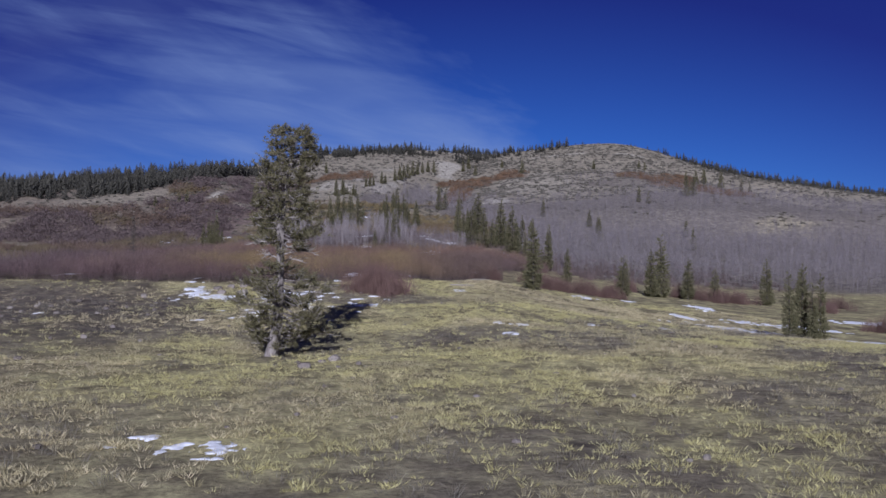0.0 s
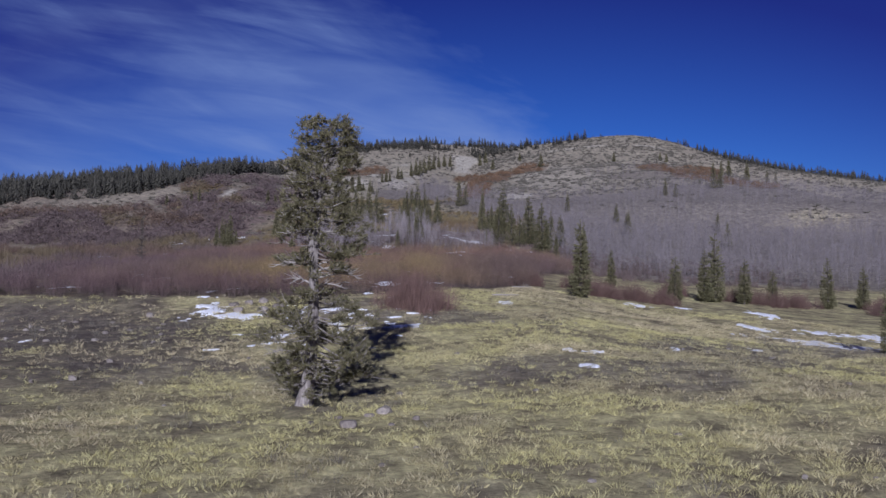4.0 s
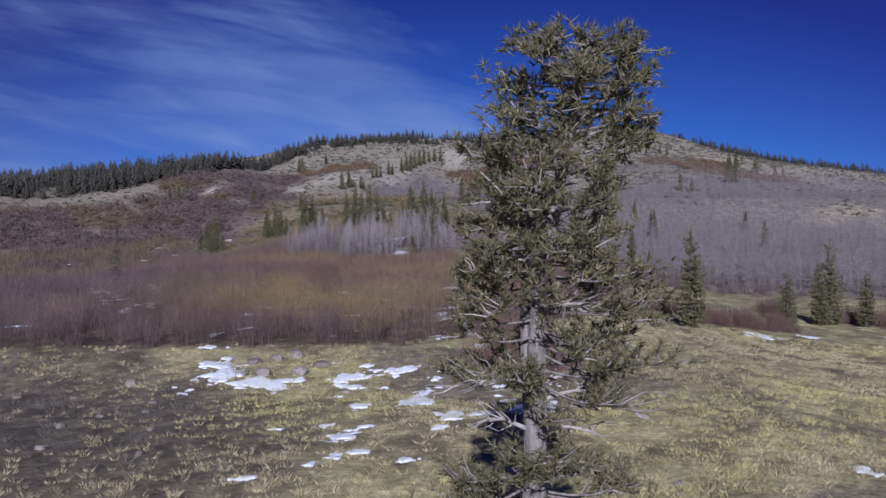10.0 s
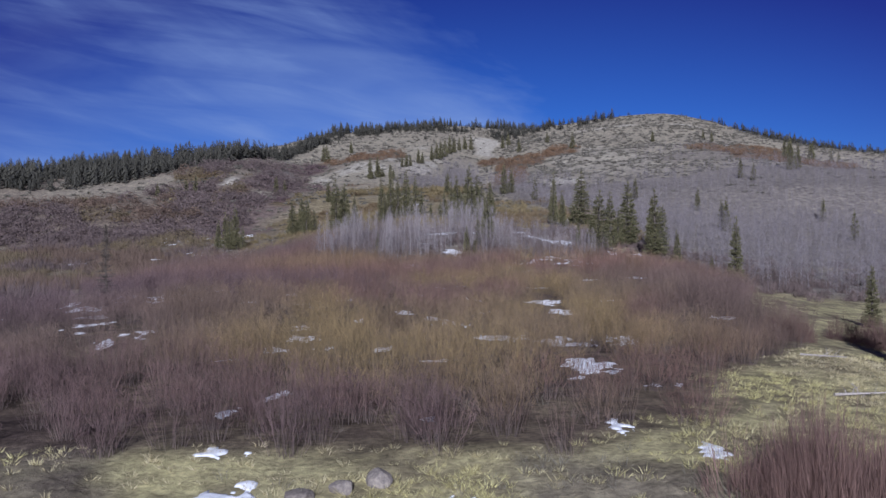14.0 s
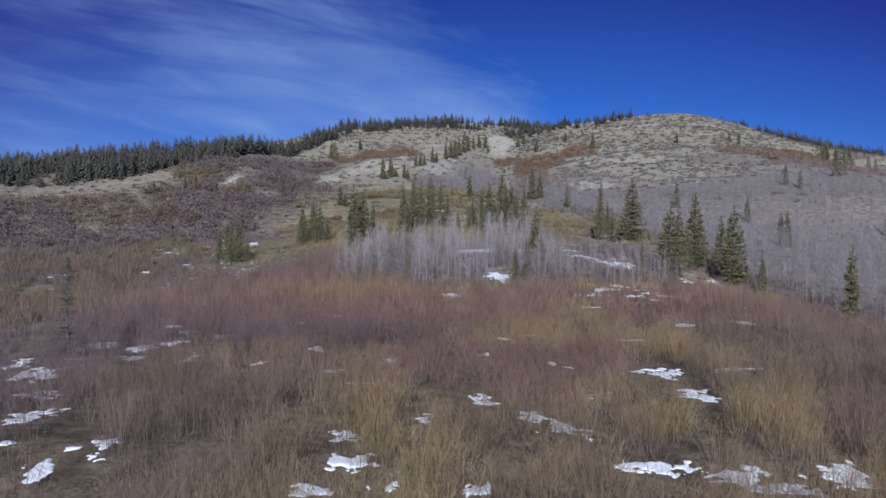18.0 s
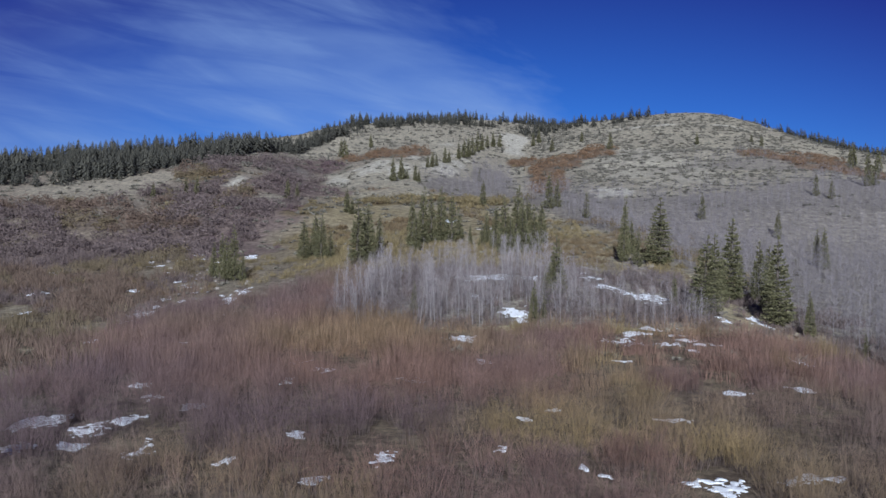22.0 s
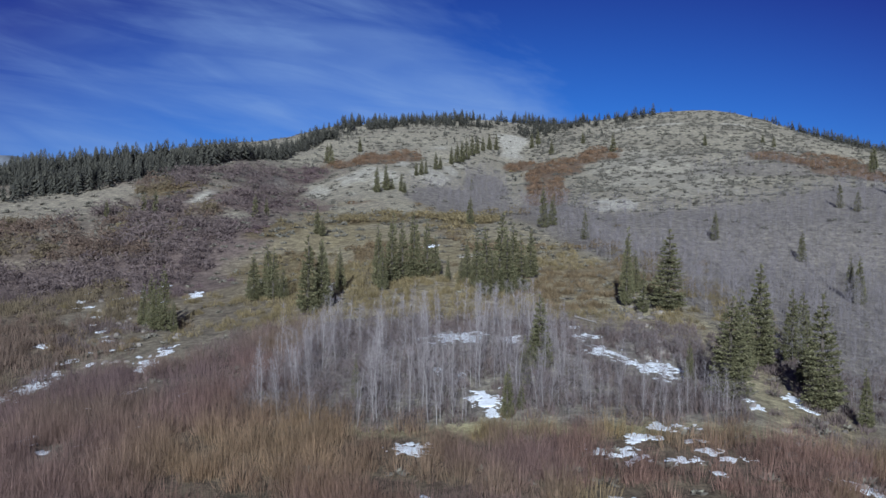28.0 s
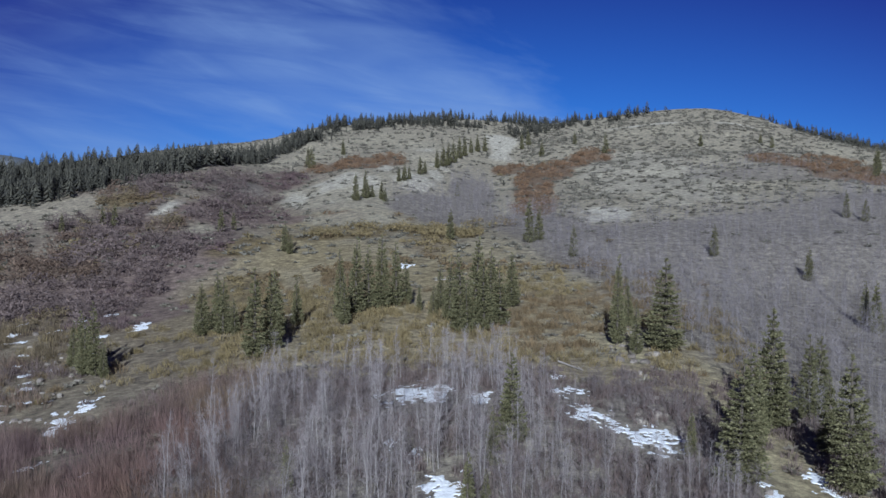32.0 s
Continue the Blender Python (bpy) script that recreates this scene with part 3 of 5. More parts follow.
grow = 1.22 ** np.arange(1, 26)
gx = np.concatenate([-160 - 2.5 * np.cumsum(grow)[::-1], lines((-160, -45, 2.0), (-45, 34, 0.75), (34, 160, 2.0)), 160 + 2.5 * np.cumsum(grow)])
gy = np.concatenate([-16 - 1.5 * np.cumsum(grow)[::-1], lines((-16, 100, 0.7), (100, 200, 0.9), (200, 520, 1.9)), 520 + 2.0 * np.cumsum(grow)])
GX, GY = np.meshgrid(gx, gy)
px, py = GX.ravel(), GY.ravel()
pz = height(px, py)
SOIL_AND_SHADE, GRASS, GREY = np.array((0.235, 0.190, 0.145)), np.array((0.51, 0.465, 0.25)), np.array((0.225, 0.195, 0.165))
HILL, RUST, PALE = np.array((0.39, 0.352, 0.272)), np.array((0.17, 0.12, 0.085)), np.array((0.53, 0.495, 0.42))
LITTER = np.array((0.125, 0.092, 0.078))
col = np.tile(GRASS, (len(px), 1))
qx, qy, _ = to_plan(px, py)


def lay(colour, weight):
    global col
    w = np.clip(weight, 0, 1)[:, None]
    col = col * (1 - w) + colour * w


lay(SOIL_AND_SHADE, smooth(0.48, 0.66, fbm(px + 20, py, 3.5, 4)) * 0.25)
# fine dark mottling: deepened soil colour stands in for shade between the tussocks
lay(SOIL_AND_SHADE * 0.72, smooth(0.48, 0.62, fbm(px + 70, py * 0.7, 1.0, 3)) * 0.6)
lay(np.array((0.40, 0.35, 0.23)), smooth(112, 132, qy) * np.maximum(smooth(138, 152, qy), smooth(2, 6, qx)))
lay(HILL, smooth(185, 235, qy))
lay(np.array((0.25, 0.205, 0.165)), smooth(-30, -44, qx) * smooth(175, 200, qy) * smooth(330, 285, qy) * (0.6 + 0.4 * fbm(qx, qy, 9)))
lay(GREY, sage(qx, qy) * np.where(qy > 190, 0.2, 0.6))
# dark stony sage ground in the west, deepened to take in lens vignetting
lay(np.array((0.135, 0.112, 0.10)), blob(qx, qy, -25, 39, 14, 20, 0.5) * 0.75)
lay(LITTER, thicket(qx, qy) * 0.85)
lay(LITTER, left_brush(qx, qy) * np.where(qy > 190, 0.6, 0.8))
lay(GREY * 0.9, smooth(-24, -34, qx) * smooth(60, 80, qy) * smooth(205, 175, qy) * (1 - left_brush(qx, qy)) * 0.7)
lay(np.array((0.30, 0.252, 0.155)), smooth(172, 190, qy) * smooth(262, 248, qy) * smooth(-46, -36, qx) * smooth(8, 0, qx) * (0.45 + 0.55 * smooth(0.35, 0.6, fbm(qx, qy * 0.6, 10))))
lay(RUST, slope_brush(qx, qy) * np.where(qy < 215, 0.3, 0.6))
lay(np.array((0.20, 0.152, 0.142)), plum_brush(qx, qy) * 0.75)
lay(np.array((0.20, 0.160, 0.085)), olive_brush(qx, qy) * 0.7)
lay(np.array((0.20, 0.135, 0.09)), rust_brush(qx, qy) * 0.65)
lay(np.array((0.40, 0.365, 0.285)), open_slope(qx, qy) * np.where(qx < -60, 0.5, 0.7))
lay(np.array((0.248, 0.222, 0.204)), np.maximum(aspen_stand(qx, qy), aspen_slope(qx, qy)) * 0.85)
lay(PALE, scar(qx, qy))
nx, ny = len(gx), len(gy)
i, j = np.meshgrid(np.arange(ny - 1), np.arange(nx - 1), indexing="ij")
gf = np.stack([i * nx + j, i * nx + j + 1, (i + 1) * nx + j + 1, (i + 1) * nx + j], -1).reshape(-1, 4)
ground = new("ground", raw_mesh("ground", np.c_[px, py, pz], gf, M_GROUND, col, True))
tagged(ground, "dry yellow meadow rising to a grey-brown sagebrush hill", "ground", kind="structure")

# ---------------------------------------------------------------- snow
def snow_patch(x, y, rx, ry, turn, seed, label, broken=0.55, cell=None):
    """A thin melting sheet with a ragged rim that lies on the ground."""
    cell = cell or max(0.065, min(rx, ry) / 16)
    nu, nv = int(3.4 * rx / cell) + 4, int(3.4 * ry / cell) + 4
    u, v = np.meshgrid((np.arange(nu) - nu / 2) * cell, (np.arange(nv) - nv / 2) * cell)
    ca, sa = math.cos(radians(turn)), math.sin(radians(turn))
    wx, wy = x + u * ca - v * sa, y + u * sa + v * ca
    f = 0.66 - 0.9 * np.sqrt((u / rx) ** 2 + (v / ry) ** 2) + broken * 4.6 * (fbm(wx * 1.0 + 31 * seed, wy * 0.6 + 7 * seed, 0.42 + 0.12 * rx, 4, 0.62) - 0.5) + 1.5 * (fbm(wx, wy, 0.22 + 0.05 * rx, 2, 0.7) - 0.5)
    inside = f > 0
    thick = np.clip(f * 0.07, 0.0, 0.03) + 0.008
    z = height(wx, wy) + np.where(inside, thick, -0.08)
    keep = inside[:-1, :-1] | inside[1:, :-1] | inside[:-1, 1:] | inside[1:, 1:]
    # each sheet that hangs together is a patch of its own; crumbs are left out
    keep[:2], keep[-2:], keep[:, :2], keep[:, -2:] = False, False, False, False
    mark = np.where(keep, np.arange(keep.size).reshape(keep.shape) + 1, 0)
    for _ in range(400):
        grown = mark.copy()
        for ax in (0, 1):
            for sh in (1, -1):
                near = np.roll(mark, sh, ax)
                grown = np.maximum(grown, np.where(keep, near, 0))
        if (grown == mark).all():
            break
        mark = grown
    for m_ in np.unique(mark[mark > 0]):
        ii, jj = np.nonzero(mark == m_)
        if len(ii) < 16:
            continue
        q = np.stack([ii * nu + jj, ii * nu + jj + 1, (ii + 1) * nu + jj + 1, (ii + 1) * nu + jj], -1)
        used, q = np.unique(q, return_inverse=True)
        co = np.stack([wx, wy, z], -1).reshape(-1, 3)[used]
        mid = np.array((co[:, 0].mean(), co[:, 1].mean(), co[:, 2].min()))
        ob = new("snow_patch", raw_mesh("snow_patch", co - mid, q.reshape(-1, 4), M_SNOW, None, True))
        ob.location = mid
        tagged(ob, label, "snow", "melting snow patches")


MEADOW_SNOW = "thin melting snow patch lying on yellow meadow grass"
THICKET_SNOW = "wet melting snow patch lying between bare willow stems"
BANK_SNOW = "long melting snow bank lying below bare aspen trunks"
SEED = 0
for label, places in ((MEADOW_SNOW, MEADOW_BEDS + GRASS_BEDS + BANK_BEDS), (THICKET_SNOW, WILLOW_BEDS + WEST_BEDS + THICKET_BEDS), (BANK_SNOW, STAND_BEDS + GULLY_BEDS)):
    for x, y, rx, ry in places:
        SEED += 1
        snow_patch(x, y, rx * 1.3, ry * 1.25, 0, SEED, label, 0.34 if rx > 1.5 else 0.5)

rs = np.random.default_rng(77)
for k in range(22):
    x, y = rs.uniform(-11, -2), rs.uniform(38, 54)
    snow_patch(x, y, rs.uniform(0.14, 0.36), rs.uniform(0.10, 0.24), rs.uniform(-30, 30), 400 + k, MEADOW_SNOW, 0.8, 0.07)
for k in range(36):
    t = rs.uniform(0, 1)
    x, y = -31 - 20 * t + rs.normal(0, 2.5), 128 + 62 * t + rs.normal(0, 4)
    snow_patch(x, y, rs.uniform(0.4, 1.0), rs.uniform(0.3, 0.6), rs.uniform(0, 180), 500 + k, BANK_SNOW, 0.7, 0.12)
for k in range(80):
    x, y = rs.uniform(-42, 8), rs.uniform(60, 130)
    if thicket(x, y) > 0.4 and fbm(x + 60, y, 4.0) < 0.46 or x < -26 and fbm(x, y, 6) > 0.5:
        snow_patch(x, y, rs.uniform(0.45, 1.0), rs.uniform(0.35, 0.7), rs.uniform(0, 180), 200 + k, THICKET_SNOW, 0.7, 0.10)


# ---------------------------------------------------------------- rocks
def rock_mesh(seed, flat=0.6):
    bm = bmesh.new()
    bmesh.ops.create_icosphere(bm, subdivisions=3, radius=1.0)
    r = np.random.default_rng(seed)
    cuts = [(Vector(r.normal(size=3)).normalized(), r.uniform(0.55, 0.85)) for _ in range(9)]
    for vtx in bm.verts:
        for d, h in cuts:
            over = vtx.co.dot(d) - h
            if over > 0:
                vtx.co -= d * over * 0.85
        vtx.co *= 1 + 0.10 * noise.noise(vtx.co * 2.2 + Vector((seed, 0, 0)))
        vtx.co.z *= flat
    me = bpy.data.meshes.new("rock")
    bm.to_mesh(me)
    bm.free()
    me.materials.append(M_ROCK)
    return me


ROCKS = [rock_mesh(s, f) for s, f in ((1, 0.6), (2, 0.7), (3, 0.5), (4, 0.65), (5, 0.75))]


def place_rock(x, y, size, variant, label, group):
    ob = new("rock" if size < 0.6 else "boulder", ROCKS[variant % 5])
    ob.location = (x, y, ground_at(x, y) + 0.12 * size)
    ob.scale = (size, size * rng.uniform(0.7, 1.0), size * rng.uniform(0.8, 1.1))
    ob.rotation_euler = (0, 0, rng.uniform(0, 6.28))
    return tagged(ob, label, "rock", group)


place_rock(-3.3, 24.9, 0.30, 0, "pale angular rock lying in grass before the pine", "rocks round the pine")
place_rock(-2.5, 26.8, 0.26, 1, "dark rounded rock lying in grass beside the pine", "rocks round the pine")
for x, y, s in ((-2.9, 26.3, 0.16), (-3.7, 26.0, 0.14), (-2.2, 25.2, 0.12), (-1.6, 26.0, 0.13), (-4.3, 25.2, 0.12)):
    place_rock(x, y, s, int(x * 7) % 5, "small grey-brown stone lying in meadow grass", "rocks round the pine")
for x, y, s in ((-12.1, 51.3, 0.34), (-10.8, 51.2, 0.36), (-10.1, 52.1, 0.42), (-12.7, 52.8, 0.34), (-11.2, 53.5, 0.34), (-16.3, 50.2, 0.3), (-11.9, 53.1, 0.28)):
    place_rock(x, y, s, int(-x * 5) % 5, "grey-brown rounded boulder beside a snow patch", "boulders by the willow edge")
for k in range(70):
    x, y = rng.uniform(-24, -13), rng.uniform(22, 50)
    if fbm(x, y, 5) > 0.42:
        place_rock(x, y, rng.uniform(0.06, 0.20), k, "small weathered stone in sparse grey sagebrush", "stones in the sagebrush")
for k in range(50):
    y = rng.uniform(8, 50)
    x = rng.uniform(-12, 16)
    place_rock(x, y, rng.uniform(0.05, 0.14), k, "small pale stone lying in dry meadow grass", "stones in the meadow")
for k in range(70):   # rocky gully and outcrop above the snow bank
    t = rng.uniform(0, 1)
    x, y = 0.6 + 2.4 * t + rng.normal(0, 1.1), 147 + 31 * t + rng.normal(0, 1.5)
    place_rock(x, y, rng.uniform(0.15, 0.5), k, "pale broken rock on the gully bank", "rocks in the gully")
for k in range(45):   # stream bed to the west
    t = rng.uniform(0, 1)
    x, y = -36 - 14 * t + rng.normal(0, 2.0), 150 + 40 * t + rng.normal(0, 2)
    place_rock(x, y, rng.uniform(0.15, 0.45), k, "grey stone beside the narrow stream bed", "rocks by the stream bed")
for k in range(40):
    x, y = 8 + rng.normal(0, 4), 128 + rng.normal(0, 5)
    place_rock(x, y, rng.uniform(0.12, 0.4), k, "pale stone on the bare bank below conifers", "rocks below the conifers")


# ---------------------------------------------------------------- conifers
def conifer_meshes(seed, h=7.0, spread=1.35, thin=0.0, dense=1.0, skirt=0.05, taper=0.74):
    """Trunk and crown of a fir or spruce: whorls of drooping boughs set with sprigs."""
    r = np.random.default_rng(seed)
    pts = [(0.05 * h * t * math.sin(3 * t + seed) * 0.3, 0.04 * h * t * math.cos(4 * t + seed) * 0.3, h * t - 0.25 * (t == 0)) for t in np.linspace(0, 0.97, 9)]
    tv, tf = tube(pts, np.linspace(0.024 * h, 0.004 * h, 9), 7)
    def profile(t, a):
        """The crown's reach at a height and round it: a lumpy cone in faint tiers."""
        cone = spread * (1 - t) ** taper * smooth(-0.05, 0.14, t - skirt + 0.03)
        tier = 0.95
        lump = (0.80 if taper > 0.6 else 0.55) + (0.40 if taper > 0.6 else 0.85) * fbm(a * 2.1 + seed * 9, t * 9, 1.0, 2)
        return cone * tier * lump + 0.04

    boughs = int(350 * dense ** 0.5)
    per = int(30 * dense ** 0.5)
    t = skirt + (0.985 - skirt) * (1 - np.sqrt((np.arange(boughs) + r.random(boughs)) / boughs * 0.98 + 0.0004))
    t = np.round(t * 26 + r.normal(0, 0.22, boughs)) / 26 + r.normal(0, 0.006, boughs)          # loose whorls
    t = np.clip(t, skirt, 0.985)
    a = r.uniform(0, 2 * math.pi, boughs)
    gap = fbm(a * 1.6 + seed * 3, t * 12, 1.0, 2) > 0.28 + 0.35 * thin
    t, a = t[gap], a[gap]
    reach = profile(t, a) * r.uniform(0.74, 1.08, len(t))
    t, a, reach = np.repeat(t, per), np.repeat(a, per), np.repeat(reach, per)
    s = np.sqrt(r.uniform(0.04, 1.0, len(t)))                                                   # along the bough
    spread_ = 0.34 * reach * s * (1.15 - s) * r.normal(0, 1.0, len(t)) + r.normal(0, 0.03, len(t))
    out = np.c_[np.cos(a), np.sin(a), np.zeros(len(a))]
    side = np.c_[-np.sin(a), np.cos(a), np.zeros(len(a))]
    sag = reach * ((0.25 * t - 0.42 * (1 - t)) * s + 0.24 * s ** 3)
    p = out * (reach * s)[:, None] + side * spread_[:, None] + np.c_[np.zeros((len(a), 2)), t * h + sag + r.normal(0, 0.035, len(t))]
    fine = 1.0 if dense > 0.6 else 1.9
    d = out * r.uniform(0.2, 1.0, (len(a), 1)) + side * (np.sign(spread_) * r.uniform(0.0, 0.9, len(a)))[:, None] + np.c_[r.normal(0, 0.18, (len(a), 2)), r.normal(-0.05, 0.34, len(a))]
    d *= (r.uniform(0.10, 0.20, len(a)) * (1.05 - 0.4 * t) * fine / np.linalg.norm(d, axis=1))[:, None]
    bases, tips, widths = [p], [p + d], [r.uniform(0.064, 0.118, len(a)) * fine]
    top = np.repeat([[pts[-1][0], pts[-1][1], h * 0.95]], 40, 0) + np.c_[np.zeros((40, 2)), r.uniform(0, 0.04, 40) * h]
    bases.append(top), tips.append(top + np.c_[r.normal(0, 0.08, (40, 2)), r.uniform(0.05, 0.20, 40)]), widths.append(np.full(40, 0.05))
    fv = blades(np.concatenate(bases), np.concatenate(tips), np.concatenate(widths), r)
    stems = []
    for k in range(34):
        ts, aa = r.uniform(skirt, 0.9), r.uniform(0, 6.283)
        ln = float(profile(np.array(ts), np.array(aa))) * 0.85
        stems.append((np.array((0, 0, ts * h)), np.array((math.cos(aa) * ln, math.sin(aa) * ln, ts * h - 0.2 * ln * (1 - ts)))))
    sb, se = np.array([s[0] for s in stems]), np.array([s[1] for s in stems])
    tv, tf = joined([(tv, tf)] + [tube(np.array([p, q]), np.array([0.022, 0.006]), 3) for p, q in zip(sb, se)])
    return raw_mesh("trunk", tv, tf, M_DARKBARK, None, True), raw_mesh("crown", fv, tris(fv), M_FIR)


CONIFERS = [conifer_meshes(1, 7, 1.05), conifer_meshes(2, 7, 1.25), conifer_meshes(3, 7, 0.95, 0.2), conifer_meshes(4, 7, 1.4, 0.1), conifer_meshes(5, 7, 1.1, 0.35), conifer_meshes(6, 7, 1.7, 0.0, 1.5, 0.0)]
CONIFERS += [conifer_meshes(s + 10, 7, w, 0.15, 0.30) for s, w in ((1, 1.05), (2, 1.3), (3, 0.95))]
CONIFERS += [conifer_meshes(31, 7, 1.15, 0.08, 1.3, 0.04, 0.46), conifer_meshes(32, 7, 1.3, 0.05, 1.3, 0.02, 0.40), conifer_meshes(33, 7, 1.05, 0.1, 1.2, 0.05, 0.52)]
PROTO = {}


def conifer(x, y, h, variant, label, group, wide=1.0, name="conifer", dz=-0.05):
    if variant not in PROTO:
        ob = thing(name, label, "tree", group)
        for nm, me in zip(("trunk", "crown"), CONIFERS[variant]):
            part(nm, me, ob)
        PROTO[variant] = ob
    else:
        ob = copy_thing(PROTO[variant], Matrix())
        ob.name = name
        tagged(ob, label, "tree", group)
    ob.location = (x, y, ground_at(x, y) + dz)
    s = h / 7
    wide = wide * (1.04 if x > 1 and y < 200 else 1.14) * (7 / h) ** 0.2
    ob.scale = (s * wide, s * wide, s)
    ob.rotation_euler = (rng.normal(0, 0.02), rng.normal(0, 0.02), rng.uniform(0, 6.28))
    return ob


BENCH = "dark green conifer standing on the russet bench"
for x, y, h, v, w in [(-26.3, 164.9, 7.0, 2, 1.0), (-25.4, 167.0, 6.2, 1, 0.9), (-34.3, 180.0, 4.8, 1, 1.0), (-32.2, 179.0, 5.2, 3, 0.9), (-33.2, 181.5, 5.6, 0, 0.9), (-30.9, 178.0, 3.4, 4, 0.9), (-26.6, 175.2, 5.6, 4, 0.9), (-25.2, 177.0, 4.4, 0, 0.8),
                      (-21.6, 178.4, 6.4, 2, 0.8), (-20.6, 180.5, 7.2, 0, 0.85), (-19.6, 182.6, 6.2, 2, 0.85), (-18.4, 183.2, 7.0, 1, 0.8), (-17.2, 184.6, 6.2, 2, 0.85), (-21.0, 176.4, 4.4, 0, 0.8), (-16.3, 185.6, 4.4, 4, 0.8),
                      (-13.0, 183.4, 4.2, 0, 0.8), (-12.0, 178.0, 5.6, 0, 0.85), (-10.9, 173.8, 6.6, 1, 0.9), (-9.8, 176.5, 7.8, 1, 0.85), (-9.0, 174.4, 6.2, 0, 0.9), (-8.6, 178.6, 6.6, 2, 0.95), (-7.6, 177.0, 5.6, 3, 0.85), (-6.4, 185.2, 5.2, 1, 0.85), (-10.4, 172.6, 4.4, 2, 0.9), (-13.6, 180.5, 3.0, 3, 0.7), (-15.0, 183.0, 2.6, 0, 0.7)]:
    conifer(x, y, h, v, BENCH, "conifers on the bench", w)
for x, y, h, v, w in [(-41.4, 169.8, 5.2, 2, 0.85), (-39.6, 168.0, 6.0, 4, 0.85), (-40.6, 168.6, 4.8, 1, 0.8), (-43.0, 172.0, 4.0, 0, 0.8), (-38.6, 167.0, 3.2, 2, 0.8)]:
    conifer(x, y, h, v, "dark conifer standing above the stony stream bed", "conifers by the stream bed", w)
EAST = "tall dark conifer standing on the eastern bank"
for x, y, h, v, w in [(12.9, 122.3, 5.9, 2, 0.85), (3.3, 138.0, 6.2, 3, 1.08), (9.3, 139.6, 7.1, 3, 0.95), (4.7, 167.5, 7.2, 3, 1.12), (8.0, 149.5, 7.4, 1, 1.0), (5.3, 143.5, 6.0, 2, 0.95), (1.4, 169.5, 7.2, 0, 0.62), (2.4, 166.0, 4.0, 4, 0.8), (11.5, 154.0, 5.6, 2, 0.95), (13.2, 157.0, 5.0, 1, 0.95), (28.0, 190.0, 4.6, 2, 0.9), (1.7, 141.6, 2.7, 0, 0.7),
                      (6.6, 147.0, 4.4, 4, 0.9), (3.2, 176.0, 4.2, 0, 0.7), (13.0, 131.0, 1.8, 0, 0.8), (11.0, 137.0, 3.6, 2, 0.8), (10.4, 146.5, 4.6, 0, 0.9)]:
    conifer(x, y, h, v, EAST, "conifers on the eastern bank", w * 1.15)
for x, y, h, v, w in [(7.6, 72.6, 5.6, 9, 0.85), (20.4, 87.0, 5.9, 10, 0.8), (19.2, 85.8, 4.4, 9, 0.9), (16.4, 84.0, 3.6, 10, 1.0), (22.8, 87.0, 3.9, 9, 0.95), (31.8, 93.0, 4.6, 10, 0.85), (12.0, 90.0, 3.4, 11, 0.9), (26.0, 90.0, 3.2, 10, 0.9), (36.0, 96.0, 4.0, 9, 0.95)]:
    conifer(x, y, h, v, "dark conifer standing among russet shrubs by the meadow", "conifers by the meadow", w)
for x, y, h in [(22.0, 52.6, 4.5), (22.9, 52.0, 4.0), (21.2, 52.1, 3.9), (22.3, 51.4, 3.4)]:
    conifer(x, y, h, 10, "dense dark juniper beside a snow patch", "junipers by the snow", 0.62, "juniper")
conifer(-9.8, 132.7, 3.1, 2, "small yellow-green conifer among bare aspens", "conifers among the aspens", 0.8)
conifer(-9.0, 134.2, 1.7, 0, "small yellow-green conifer among bare aspens", "conifers among the aspens", 0.8)
conifer(-7.6, 141.4, 4.9, 1, "yellow-green conifer rising above bare aspens", "conifers among the aspens", 0.9)
conifer(-8.6, 138.6, 3.0, 3, "yellow-green conifer rising above bare aspens", "conifers among the aspens", 0.7)
conifer(-18.5, 136.5, 2.6, 4, "thin young conifer among bare aspens", "conifers among the aspens", 0.7)
HILLSIDE = "dark conifer standing alone on the sagebrush hillside"
LONE = [(-13.6, 229, 4.4, 2), (-3, 226, 6.0, 2), (-1.6, 228, 4.6, 0), (2, 216, 4.0, 2), (20, 220, 4.2, 2), (29, 211, 4.0, 0), (44, 242, 4.2, 2), (46, 240, 3.4, 1), (57, 254, 6.6, 2), (59, 256, 5.4, 1), (28, 187, 5.2, 2), (48, 205, 4.0, 2), (44, 180, 4.4, 1), (-35, 223, 4.0, 2), (-34, 221, 2.8, 0), (-47, 237, 3.8, 2), (-45.6, 239, 2.8, 0), (-63, 238, 3.6, 2), (-65, 239, 2.8, 0), (-70, 236, 2.8, 2)]
CLUMPS = [(-31.2, 268, 5.0, 2), (-29.6, 270, 5.0, 0), (-28.6, 271, 2.2, 1), (-26.8, 269, 3.4, 2), (-26.0, 267, 2.6, 0), (-25.2, 287, 3.0, 2), (-24.2, 288, 3.6, 0), (-23.4, 290, 2.8, 2), (-21.8, 299, 4.0, 2), (-21, 301, 3.0, 0), (-19, 313, 4.2, 2), (-17.8, 316, 5.0, 0), (-16.8, 319, 5.2, 2), (-15.8, 324, 5.0, 1), (-14.6, 331, 5.4, 2), (-13.4, 336, 4.6, 0)]
